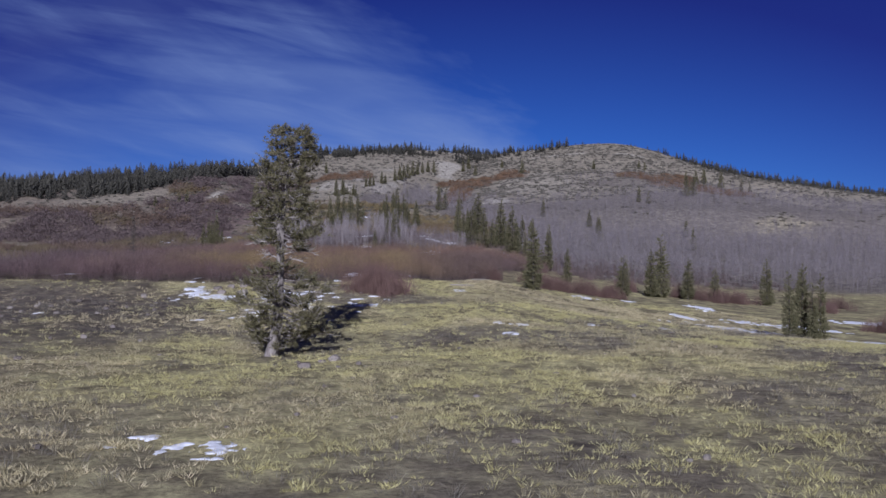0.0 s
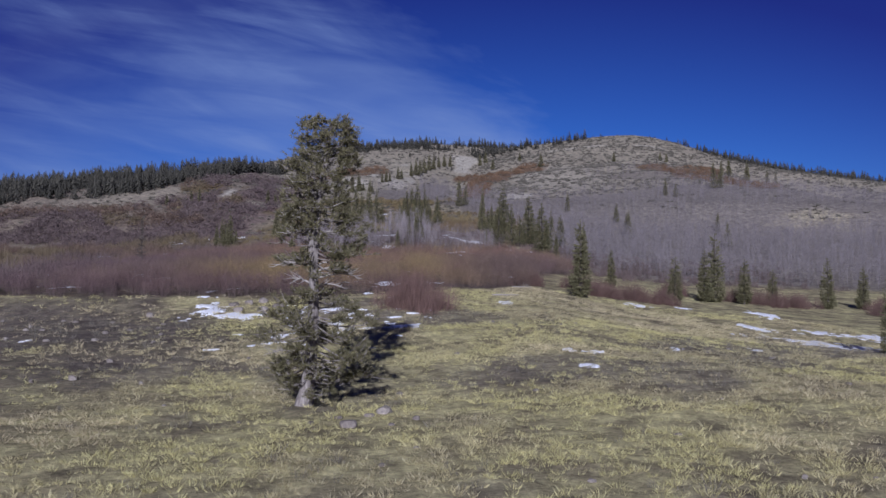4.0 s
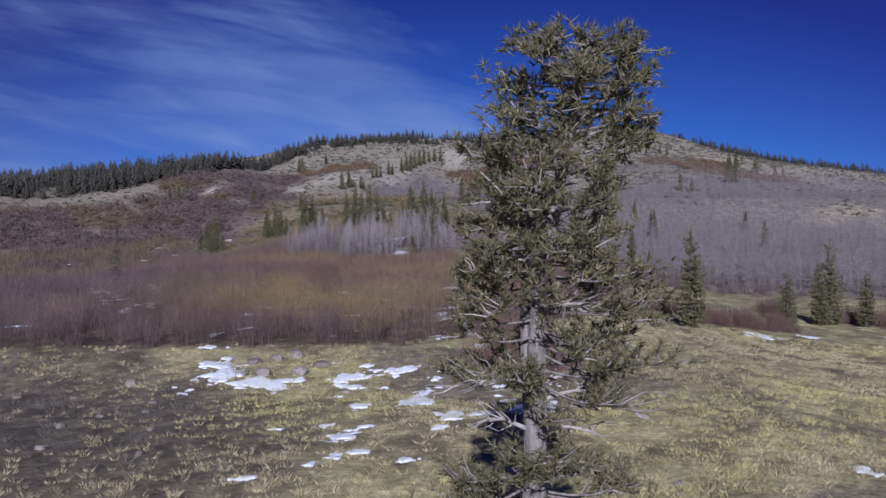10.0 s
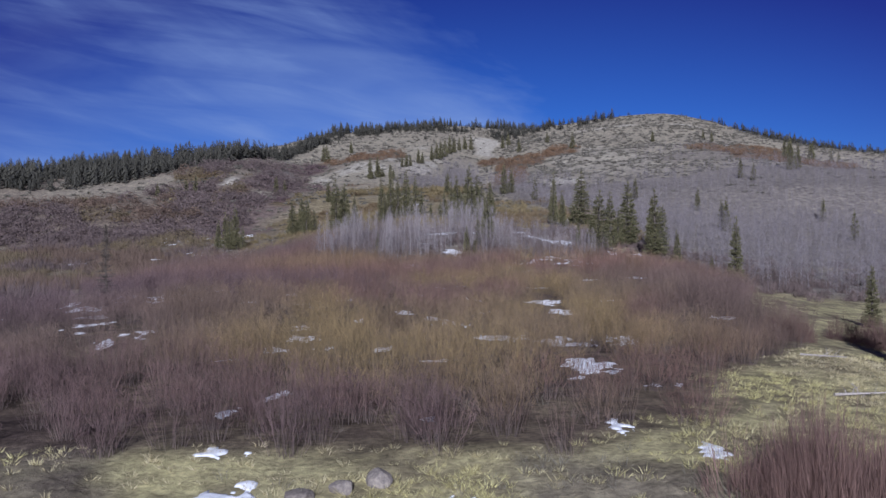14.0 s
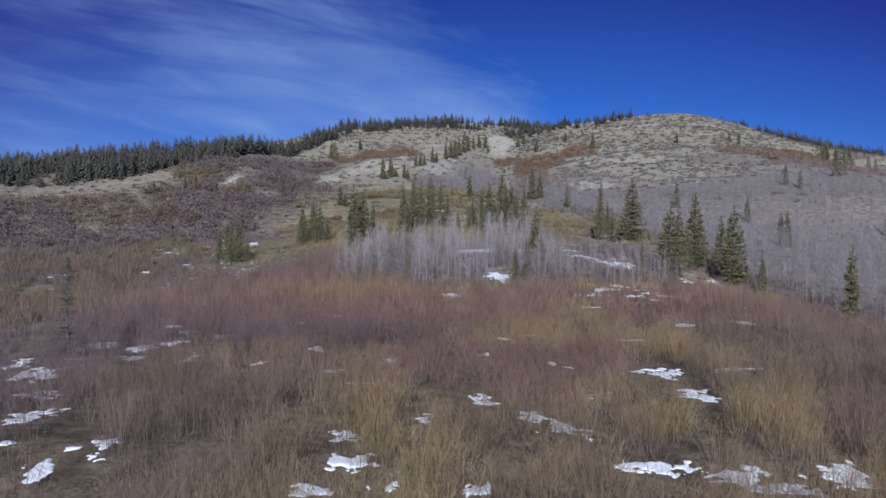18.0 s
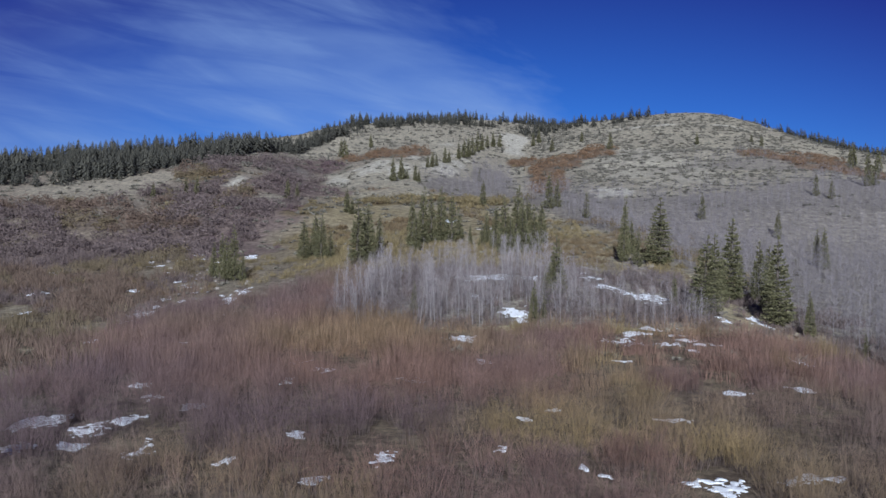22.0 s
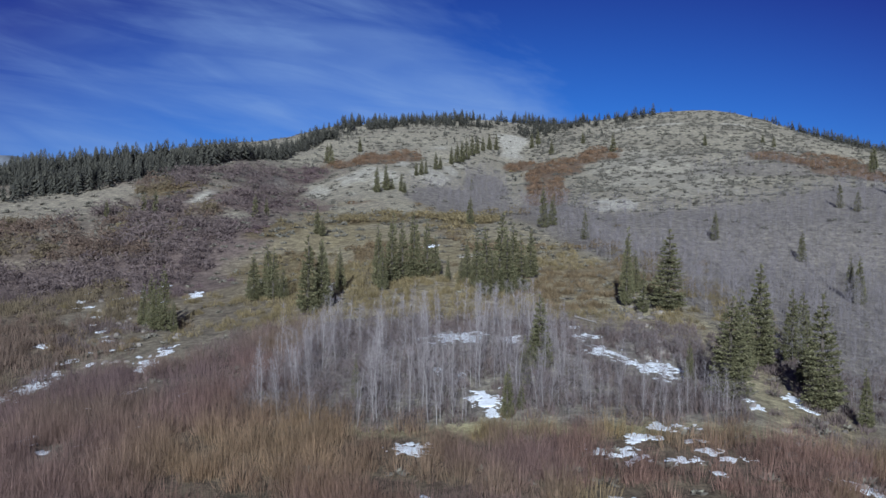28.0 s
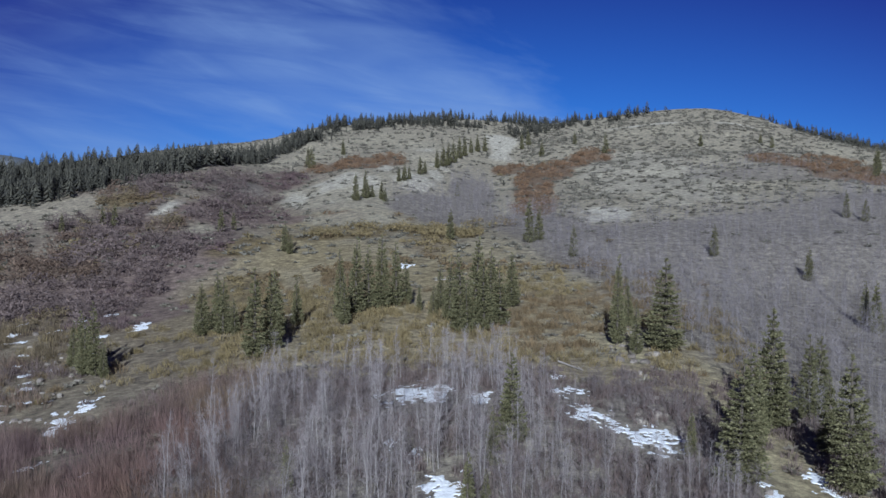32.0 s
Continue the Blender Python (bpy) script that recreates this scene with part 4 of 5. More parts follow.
HIGH = [(-12, 342, 4.0, 2), (-10.4, 346, 4.4, 0), (-8.6, 350, 4.4, 2), (-14, 287, 3.0, 2), (5, 340, 4.2, 0), (43, 340, 3.6, 3), (58, 343, 2.8, 0), (58.5, 335, 3.0, 1), (20, 337, 4.8, 1), (14, 352, 3.4, 0), (1, 360, 4.4, 2), (3, 366, 4.6, 0), (-47, 318, 5.0, 1), (-48.6, 322, 4.6, 2), (-43, 340, 4.0, 0), (66, 290, 5.0, 2), (70, 300, 5.4, 0), (74, 296, 5.6, 1), (82, 306, 5.4, 0), (86, 312, 5.2, 2)]
for x, y, h, v in LONE + CLUMPS + HIGH:
    X, Y = (float(q) for q in from_plan(x, y))
    conifer(X, Y, h * (1.0 if y < 230 else float((Y - 87) / (y - 87))), 6 + v % 3, HILLSIDE, "conifers on the hillside", 0.95)


def far_conifers(xs, ys, hs, r):
    """Many small distant conifers in one mesh: a narrow stack of ragged skirts each."""
    m = len(xs)
    gz = height(xs, ys)
    levels, sides = 9, 5
    base, tip, wid = [], [], []
    for lv in range(levels):
        t = lv / levels
        for k in range(sides):
            a = 2 * math.pi * (k + 0.5 * (lv % 2)) / sides + r.uniform(0, 0.8, m)
            rad = hs * 0.25 * (1 - t) ** 0.62 * r.uniform(0.65, 1.2, m)
            zz = gz + hs * (0.10 + 0.80 * t)
            base.append(np.c_[xs, ys, zz + hs * 0.10])
            tip.append(np.c_[xs + np.cos(a) * rad, ys + np.sin(a) * rad, zz - hs * 0.03])
            wid.append(hs * 0.135 * (1.05 - t))
    b, t, w = np.concatenate(base), np.concatenate(tip), np.concatenate(wid)
    d = np.c_[-(t - b)[:, 1], (t - b)[:, 0], np.zeros(len(b))]
    d *= (w / np.maximum(np.linalg.norm(d, axis=1), 1e-6))[:, None] * 0.6
    v = np.empty((3 * len(b), 3))
    v[0::3], v[1::3], v[2::3] = b, t - d, t + d
    return v


def scatter(count, x0, x1, y0, y1, weight, r):
    """Random plan places kept by a weight from 0 to 1."""
    x, y = r.uniform(x0, x1, count), r.uniform(y0, y1, count)
    keep = r.random(count) < weight(x, y)
    return x[keep], y[keep]


rf = np.random.default_rng(11)
LOW_X, LOW_Y = [-260, -170, -114, -88, -77, -70, -64, -60, -56, -50, -34, -4, 0, 14, 34, 60, 76, 90, 150, 260], [212, 226, 238, 247, 250, 262, 280, 318, 356, 385, 384, 385, 374, 386, 398, 408, 402, 372, 345, 335]


def woods(x, y):
    edge = np.interp(x, LOW_X, LOW_Y) + 14 * (fbm(x, y, 16) - 0.5)
    dens = np.where(x < 66, np.where(x < -56, 1.0, np.where(x < 8, 0.6, 0.35)), 0.30)
    dens = np.where((x > 40) & (x < 76), 0.03, dens)
    return smooth(0, 5, y - edge) * dens * smooth(0.25, 0.45, fbm(x + 9, y, 12))


def strays(x, y):
    a = smooth(-66, -58, x) * smooth(-4, -14, x) * smooth(335, 352, y) * smooth(0.40, 0.58, fbm(x, y * 0.6, 9)) * 0.55
    b = blob(x, y, -49, 325, 4, 14) * 0.5 + blob(x, y, 6, 366, 12, 16) * 0.45 + blob(x, y, 24, 378, 14, 14) * 0.35 + blob(x, y, 68, 300, 5, 22) * 0.14
    c = smooth(-66, -80, x) * smooth(240, 262, y) * 0.03 + smooth(70, 85, x) * smooth(270, 330, y) * 0.12 + 0.004 * smooth(250, 300, y)
    return np.clip(a + b + c, 0, 1)


fx, fy = scatter(42000, -200, 205, 235, 420, lambda x, y: woods(x, y) * smooth(75, 45, y - np.interp(x, LOW_X, LOW_Y)), rf)
sx, sy = scatter(2600, -130, 130, 265, 402, strays, rf)
for nm, label, (ox, oy), lo, hi in (("far_woods", "dark dense conifer woods along the ridge", (fx, fy), 3.0, 6.6), ("scattered_conifers", "small dark conifers scattered over the upper slope", (sx, sy), 1.3, 3.2)):
    X, Y = from_plan(ox, oy)
    hs = rf.uniform(lo, hi, len(X)) * np.maximum(1, (Y - 87) / (oy - 87)) * (0.75 + 0.5 * fbm(ox, oy, 9)) * np.where(ox < -50, 0.72, np.where(ox > 44, 0.56, 0.60)) * rf.uniform(0.55, 1.15, len(X))
    v = far_conifers(X, Y, hs, rf)
    tagged(new(nm, raw_mesh(nm, v, tris(v), M_FAR)), label, "trees", kind="stuff")

# ---------------------------------------------------------------- the big pine in the meadow
PINE = (-5.0, 28.3)
LEAN = np.array((0.105, -0.10, 1.0))
PZ = [0.0, 0.4, 0.7, 1.0, 1.6, 2.2, 2.8, 3.2, 3.5, 4.1, 4.4, 4.8, 5.3, 6.0, 6.8, 7.3, 7.75, 8.05, 8.3]
PR = [0.3, 0.9, 1.2, 1.3, 1.75, 1.9, 1.65, 1.15, 0.9, 1.0, 1.3, 1.42, 1.25, 1.0, 0.98, 0.90, 0.84, 0.74, 0.48]


def pine_axis(z):
    z = np.asarray(z, float)
    return np.stack([LEAN[0] * z + 0.10 * np.sin(z * 0.9), LEAN[1] * z + 0.08 * np.cos(z * 1.1) - 0.08, z], -1)


def big_pine():
    r = np.random.default_rng(23)
    ob = thing("pine_tree", "weathered green pine with a leaning grey trunk and bare lower limbs", "tree", at=(*PINE, ground_at(*PINE)))
    zs = np.linspace(-0.3, 8.2, 20)
    rad = 0.19 * (1 - zs / 8.8) ** 0.8 + 0.012 + 0.10 * np.exp(-np.maximum(zs, 0) * 3)
    tv, tf = tube(pine_axis(zs), rad, 12)
    ob.scale = (1, 1, 0.975)
    part("trunk", raw_mesh("trunk", tv, tf, M_BARK, None, True), ob, "grey furrowed leaning pine trunk")
    second = pine_axis(np.linspace(3.0, 7.4, 12)) + np.c_[np.linspace(0, -0.35, 12), np.linspace(0, 0.3, 12), np.zeros(12)]
    tv, tf = tube(second, np.linspace(0.09, 0.02, 12), 8)
    part("trunk_fork", raw_mesh("trunk_fork", tv, tf, M_BARK, None, True), ob)
    limbs, twigs, tuft_at, tuft_dir = [], [], [], []
    n_limbs = 280
    for k in range(n_limbs):
        z = 0.4 + 7.85 * ((k + r.random()) / n_limbs)
        if 3.25 < z < 4.25 and r.random() < 0.72:
            continue
        a = k * 2.39996 + r.normal(0, 0.35)
        if z < 5.6 and float(fbm(np.array(a * 1.5 + 4), np.array(z * 1.7), 1.0, 2)) < 0.42:
            continue
        reach = np.interp(z, PZ, PR) * r.uniform(0.6, 1.08) * (1 + (0.16 if z < 5.5 else -0.06) * math.cos(a - 0.4))
        if r.random() < 0.12 and z < 6:
            reach *= 1.15
        rise = reach * (r.uniform(-0.22, 0.18) if z < 6.6 else r.uniform(0.0, 0.42))
        p0 = pine_axis(z)
        out = np.array((math.cos(a), math.sin(a), 0))
        side = np.array((-out[1], out[0], 0))
        q = np.linspace(0, 1, 6)[:, None]
        wob = r.normal(0, 0.10) * reach
        pts = p0 + out * reach * q + side * wob * np.sin(3 * q) + np.array((0, 0, 1.0)) * (rise * q - 0.14 * reach * np.sin(2.6 * q) * (z < 5))
        limbs.append(tube(pts, np.linspace(0.012 + 0.011 * reach, 0.006, 6), 5))
        nt = int(4 + 9 * reach)
        for _ in range(nt):
            s = r.uniform(0.30, 1.0) ** 0.55
            i0 = min(int(s * 5), 4)
            p = pts[i0] + (pts[i0 + 1] - pts[i0]) * (s * 5 - i0)
            d = out * r.uniform(0.1, 1.0) + side * r.normal(0, 0.7) + np.array((0, 0, r.uniform(-0.1, 0.9)))
            d /= np.linalg.norm(d)
            ln = r.uniform(0.12, 0.42) * (0.75 + 0.3 * reach)
            e = p + d * ln
            if r.random() < 0.75:
                (twigs if r.random() < 0.5 else limbs).append(tube(np.array([p, p + d * ln * 0.5 + r.normal(0, 0.02, 3), e]), np.array([0.011, 0.009, 0.005]), 4))
            for w in np.linspace(0.5, 1.0, 4):
                tuft_at.append(p + d * ln * w + r.normal(0, 0.025, 3)), tuft_dir.append(d)
    lv, lf = joined(limbs)
    part("boughwork", raw_mesh("boughwork", lv, lf, M_BARK, None, True), ob)
    lv, lf = joined(twigs)
    part("branchwork", raw_mesh("branchwork", lv, lf, M_DEADWOOD, None, True), ob, "bleached grey twigs")
    at_, dr = np.array(tuft_at), np.array(tuft_dir)
    m, per = len(at_), 9
    base = np.repeat(at_, per, 0)
    d = np.repeat(dr, per, 0) * 0.8 + r.normal(0, 0.75, (m * per, 3)) + np.array((0, 0, 0.25))
    d /= np.linalg.norm(d, axis=1)[:, None]
    v = blades(base, base + d * r.uniform(0.07, 0.15, m * per)[:, None], r.uniform(0.012, 0.024, m * per), r)
    part("crown", raw_mesh("crown", v, tris(v), M_NEEDLE), ob, "olive-green needle tufts")
    for z, a, ln in [(3.75, 0.15, 1.9), (3.95, -0.2, 1.5), (3.6, 2.9, 1.1), (3.45, 0.6, 1.3), (4.1, 0.4, 1.2), (1.5, 3.3, 1.9), (1.15, -0.4, 1.5), (2.2, 4.3, 1.3), (5.6, 2.6, 1.3), (5.0, 0.3, 1.3), (4.1, 3.4, 1.6), (0.9, 5.2, 1.3)]:
        pieces = []
        out, side = np.array((math.cos(a), math.sin(a), 0)), np.array((-math.sin(a), math.cos(a), 0))
        q = np.linspace(0, 1, 8)[:, None]
        ln *= 0.72
        pts = pine_axis(z) + out * ln * q + side * 0.12 * np.sin(5 * q) + np.array((0, 0, 1)) * (0.22 * np.sin(2.6 * q) - 0.10 * q)
        pieces.append(tube(pts, np.linspace(0.035, 0.008, 8), 6))
        for k in range(16):
            s = r.uniform(0.3, 1)
            i0 = min(int(s * 7), 6)
            e = pts[i0] + out * r.uniform(0.1, 0.4) + side * r.normal(0, 0.3) + np.array((0, 0, r.uniform(-0.15, 0.3)))
            pieces.append(tube(np.array([pts[i0], (pts[i0] + e) / 2 + r.normal(0, 0.04, 3), e]), np.array([0.012, 0.008, 0.003]), 4))
        dv, df = joined(pieces)
        part("dead_branch", raw_mesh("dead_branch", dv, df, M_DEADWOOD, None, True), ob, "bleached bare branch")
    return ob


big_pine()


# ---------------------------------------------------------------- bare shrubs, tiled from a few built clumps
def shrub_unit(seed, stems=44, twigs=6, fan=0.62):
    """A clump one metre high and about as wide: arching stems with upward twigs. Base and tip points, and widths."""
    r = np.random.default_rng(seed)
    b, t, w = [], [], []
    for _ in range(stems):
        a, rr = r.uniform(0, 6.283), fan * math.sqrt(r.random())
        foot = np.array((math.cos(a), math.sin(a), 0)) * rr * 0.45
        top = np.array((math.cos(a) * rr + r.normal(0, 0.05), math.sin(a) * rr + r.normal(0, 0.05), r.uniform(0.62, 1.0) * (1 - 0.35 * (rr / fan) ** 2)))
        mid_ = foot * 0.55 + top * 0.45 + r.normal(0, 0.045, 3) - np.array((top[0] - foot[0], top[1] - foot[1], 0)) * 0.12
        b += [foot, mid_ + (foot - mid_) * 0.15]
        t += [mid_ + (top - mid_) * 0.12, top]
        w += [0.016, 0.011]
        for _k in range(twigs):
            s = r.uniform(0.35, 0.95)
            p = mid_ + (top - mid_) * s if r.random() < 0.7 else foot + (mid_ - foot) * s
            b.append(p)
            t.append(p + np.array((r.normal(0, 0.10), r.normal(0, 0.10), r.uniform(0.05, 0.22))))
            w.append(0.008)
    return np.array(b), np.array(t), np.array(w)


def shrub_mass(name, label, xs, ys, hs, wide, colours, units, mat, r, stem=1.0, category="shrubs", kind="stuff", stem_tone=None):
    gz = height(xs, ys)
    vs, cs = [], []
    pick = r.integers(0, len(units), len(xs))
    for u, (b, t, w) in enumerate(units):
        idx = np.nonzero(pick == u)[0]
        if not len(idx):
            continue
        a = r.uniform(0, 6.283, len(idx))
        ca, sa = np.cos(a), np.sin(a)
        scl = np.stack([hs[idx] * wide, hs[idx] * wide, hs[idx]], -1)
        org = np.stack([xs[idx], ys[idx], gz[idx] - 0.04], -1)

        def put(p):
            rot = np.stack([p[None, :, 0] * ca[:, None] - p[None, :, 1] * sa[:, None], p[None, :, 0] * sa[:, None] + p[None, :, 1] * ca[:, None], np.broadcast_to(p[None, :, 2], (len(idx), len(p)))], -1)
            return (org[:, None] + rot * scl[:, None]).reshape(-1, 3)

        vs.append(blades(put(b), put(t), np.tile(w, len(idx)) * stem, r))
        shade = np.repeat(colours[idx], len(b), 0)
        if stem_tone is not None:
            # the thicker lower stem segments take a separate grey-brown tone
            lower_stems = np.tile(w > 0.0145, len(idx))
            shade[lower_stems] = stem_tone * r.uniform(0.8, 1.25, (int(lower_stems.sum()), 1))
        cs.append(np.repeat(shade, 3, 0))
    v = np.concatenate(vs)
    ob = new(name, raw_mesh(name, v, tris(v), mat, np.concatenate(cs)))
    return tagged(ob, label, category, kind=kind)


def dome_unit(seed, count=70, width=0.036, lift=0.22):
    """A rounded clump one metre high: short upright twigs over a lumpy dome."""
    r = np.random.default_rng(seed)
    a, q = r.uniform(0, 6.283, count), np.sqrt(r.random(count))
    lump = 0.82 + 0.18 * np.sin(a * 2 + seed) * np.sin(a * 3 + 2 * seed)
    rad, z = 0.62 * q * lump, np.sqrt(np.maximum(1 - q ** 2, 0)) * r.uniform(0.45, 0.95, count) * lump
    tip = np.c_[np.cos(a) * rad * 1.06, np.sin(a) * rad * 1.06, z + 0.06]
    base = np.c_[np.cos(a) * rad * 0.80, np.sin(a) * rad * 0.80, np.maximum(z - lift * r.uniform(0.7, 1.6, count), -0.02)]
    if lift < 0.2:
        base = tip * 0.86 + r.normal(0, 0.09, (count, 3))
    return base, tip + r.normal(0, 0.03, (count, 3)), width * r.uniform(0.7, 1.3, count)


UNITS = [shrub_unit(s, 38, 8) for s in range(5)]
RUSSET, OCHRE, PLUM, GREYB, OLIVE = (np.array(c) for c in ((0.212, 0.134, 0.105), (0.285, 0.212, 0.108), (0.155, 0.110, 0.112), (0.20, 0.165, 0.14), (0.22, 0.172, 0.085)))


def willow_colour(x, y, r):
    """Broad bands of russet, ochre and plum stems. The western plum also takes in lens vignetting."""
    n1, n2 = fbm(x + 200, y * 0.7, 17, 3), fbm(x - 90, y, 11, 3)
    c = np.tile(OCHRE, (len(x), 1))
    for k, wgt in ((PLUM, smooth(0.52, 0.64, n1)), (RUSSET, smooth(0.50, 0.60, n2)), (RUSSET, smooth(100, 108, y) * smooth(124, 116, y) * smooth(-33, -28, x) * smooth(-6, -10, x)),
                   (PLUM, smooth(61, 55, y) * 0.7), (PLUM, smooth(-24, -31, x) * 0.7), (PLUM, smooth(-5, 2, x) * smooth(112, 104, y) * 0.65), (PLUM, smooth(0.48, 0.62, fbm(x, y + 40, 5, 2)) * 0.4), (PLUM, np.maximum(smooth(-20, -28, x) * smooth(112, 96, y), smooth(-15, -21, x) * smooth(94, 82, y)) * 0.7), (RUSSET * 0.9, smooth(-8, -1, x) * smooth(75, 62, y) * 0.8), (RUSSET, smooth(112, 120, y) * smooth(140, 130, y) * smooth(-11, -16, x) * 0.5)):
        c = c * (1 - wgt[:, None]) + k * wgt[:, None]
    return c * r.uniform(0.75, 1.5, (len(x), 1))


rw = np.random.default_rng(31)
wx, wy = scatter(11000, -60, 14, 54, 171, lambda x, y: thicket(x, y) * np.where(y < 112, 0.62, 0.72) * smooth(0.27, 0.44, fbm(x + 60, y, 4.0)), rw)
# leave the larger snow beds open
for bx, by, ax, ay in WILLOW_BEDS + WEST_BEDS + THICKET_BEDS:
    if ax > 0.45:
        keep = ((wx - bx) / (ax * 1.1)) ** 2 + ((wy - by + 0.9) / (ay + 1.3)) ** 2 > 1
        wx, wy = wx[keep], wy[keep]
wh = (1.35 + 0.95 * fbm(wx, wy, 9, 3)) * rw.uniform(0.8, 1.15, len(wx)) * (0.75 + 0.25 * smooth(58, 66, wy))
wc, near_ = willow_colour(wx, wy, rw), wy < 112
MID = [tuple(np.concatenate(z) for z in zip(shrub_unit(s + 10, 26, 2), dome_unit(s, 90, 0.020, 0.35))) for s in range(5)]
shrub_mass("willow_thicket", "dense bare willow thicket in russet, ochre and plum", wx[near_], wy[near_], wh[near_], 0.9, wc[near_], UNITS, M_TWIG, rw, 0.85, stem_tone=np.array((0.158, 0.124, 0.110)))
shrub_mass("willow_thicket", "dense bare willow thicket before the aspens, russet and ochre", wx[~near_], wy[~near_], wh[~near_] * 1.12, 1.0, wc[~near_], MID, M_TWIG, rw, 1.25)

BRUSH = [dome_unit(s + 40, 60, 0.09, 0.1) for s in range(5)]
NEAR_BRUSH = [dome_unit(s + 45, 92, 0.032, 0.26) for s in range(5)]
lx, ly = scatter(20000, -125, -22, 60, 335, lambda x, y: left_brush(x, y) * np.interp(y, [60, 110, 135, 205, 325], [0.75, 0.75, 0.9, 0.75, 0.6]), rw)
LX, LY = from_plan(lx, ly)
n3 = fbm(lx, ly * 0.7, 26, 3)
lc = np.where(((n3 > 0.46) | (plum_brush(lx, ly) > 0.5))[:, None], np.array((0.178, 0.138, 0.130)), np.where((fbm(lx + 70, ly, 15) > 0.50)[:, None], np.array((0.195, 0.155, 0.098)), np.array((0.188, 0.136, 0.104)))) * rw.uniform(0.8, 1.2, (len(lx), 1))
lh = (0.7 + 1.7 * rw.random(len(LX)) ** 1.6) * (1 + 0.25 * (ly > 200))
for k, units, stem in ((ly < 190, NEAR_BRUSH, 1.4), (ly >= 190, BRUSH, 1.9)):
    shrub_mass("brush", "patchy bare plum and russet brush on the western slope", LX[k], LY[k], lh[k], 1.25, lc[k], units, M_TWIG, rw, stem)

bx_, by_ = scatter(15500, -80, 130, 110, 400, lambda x, y: slope_brush(x, y) * 0.8, rw)
bx2, by2 = scatter(3200, -34, 24, 114, 240, lambda x, y: slope_brush(x, y) * 0.9 * (1 - aspen_stand(x, y)), rw)
bx3, by3 = scatter(1500, -27, 6, 130, 160, lambda x, y: aspen_stand(x, y) * clear(x, y) * 0.55, rw)
bx2, by2 = np.r_[bx2, bx3], np.r_[by2, by3]
bx_, by_ = np.r_[bx_, bx2], np.r_[by_, by2]
BX, BY = from_plan(bx_, by_)
bc = np.where((by_ < 160)[:, None], (PLUM + GREYB) * 0.52, np.where((fbm(bx_, by_, 14) > 0.40)[:, None], OLIVE * np.array((1.12, 1.14, 1.2)), OLIVE * np.array((0.95, 0.90, 1.05))))
bc = np.where((rust_brush(bx_, by_) > 0.4)[:, None], np.array((0.225, 0.145, 0.088)), np.where((plum_brush(bx_, by_) > 0.4)[:, None], PLUM, bc)) * rw.uniform(0.8, 1.25, (len(bx_), 1))
bh = rw.uniform(0.7, 1.3, len(BX)) * (1 + 0.6 * (by_ > 230))
for k, units, stem in ((by_ < 205, NEAR_BRUSH, 1.3), (by_ >= 205, BRUSH, 1.9)):
    shrub_mass("russet_brush", "low russet and olive brush on the bench and hillside", BX[k], BY[k], bh[k], 1.35, bc[k], units, M_TWIG, rw, stem)


FUZZ = [dome_unit(s + 80, 320, 0.011, 0.26) for s in range(5)]
STEMS = [shrub_unit(s + 90, 20, 2, 0.66) for s in range(5)]


def lone_shrub(x, y, h, wide, colour, label, group, n=9):
    r = np.random.default_rng(int(abs(x * 13 + y * 7)))
    xs, ys = x + r.normal(0, 0.36 * wide, n), y + r.normal(0, 0.30 * wide, n)
    xs[0], ys[0] = x, y
    hs = h * r.uniform(0.62, 1.0, n) * np.clip(1.08 - 0.38 * np.hypot(xs - x, ys - y) / max(wide, 0.3), 0.4, 1)
    at = Vector((x, y, ground_at(x, y)))
    ob = thing("willow_shrub", label, "shrub", group, at=at)
    tone = np.tile(colour, (n, 1)) * r.uniform(0.85, 1.15, (n, 1))
    for nm, units, stem in (("stem_clump", STEMS, 0.35), ("crown", FUZZ, 1.0)):
        piece = shrub_mass(nm, "", xs, ys, hs, 0.85, tone, units, M_TWIG, r, stem, "", "")
        piece.parent, piece.location = ob, -at
    return ob


lone_shrub(-2.9, 52.0, 2.9, 2.2, RUSSET * 0.85 + PLUM * 0.36, "rounded russet willow shrub at the meadow edge", "willow shrubs by the meadow", 24)
for x, y, h, w_ in [(10.2, 79.0, 2.2, 2.4), (12.6, 80.0, 2.3, 2.2), (14.8, 81.0, 1.9, 1.8), (8.8, 81.0, 2.4, 2.4), (25.2, 88.0, 2.4, 3.0), (28.0, 89.5, 2.3, 3.0), (22.6, 90.0, 2.0, 2.4), (33.5, 68.0, 2.2, 2.2), (35.5, 90.0, 2.2, 3.0), (4.4, 79.0, 2.1, 2.0), (18.0, 92.0, 2.0, 2.6), (38.5, 96.0, 2.4, 3.2)]:
    lone_shrub(x, y, h, w_, RUSSET * 0.7 + PLUM * 0.3, "rounded russet willow shrub among meadow conifers", "willow shrubs by the meadow", 14)


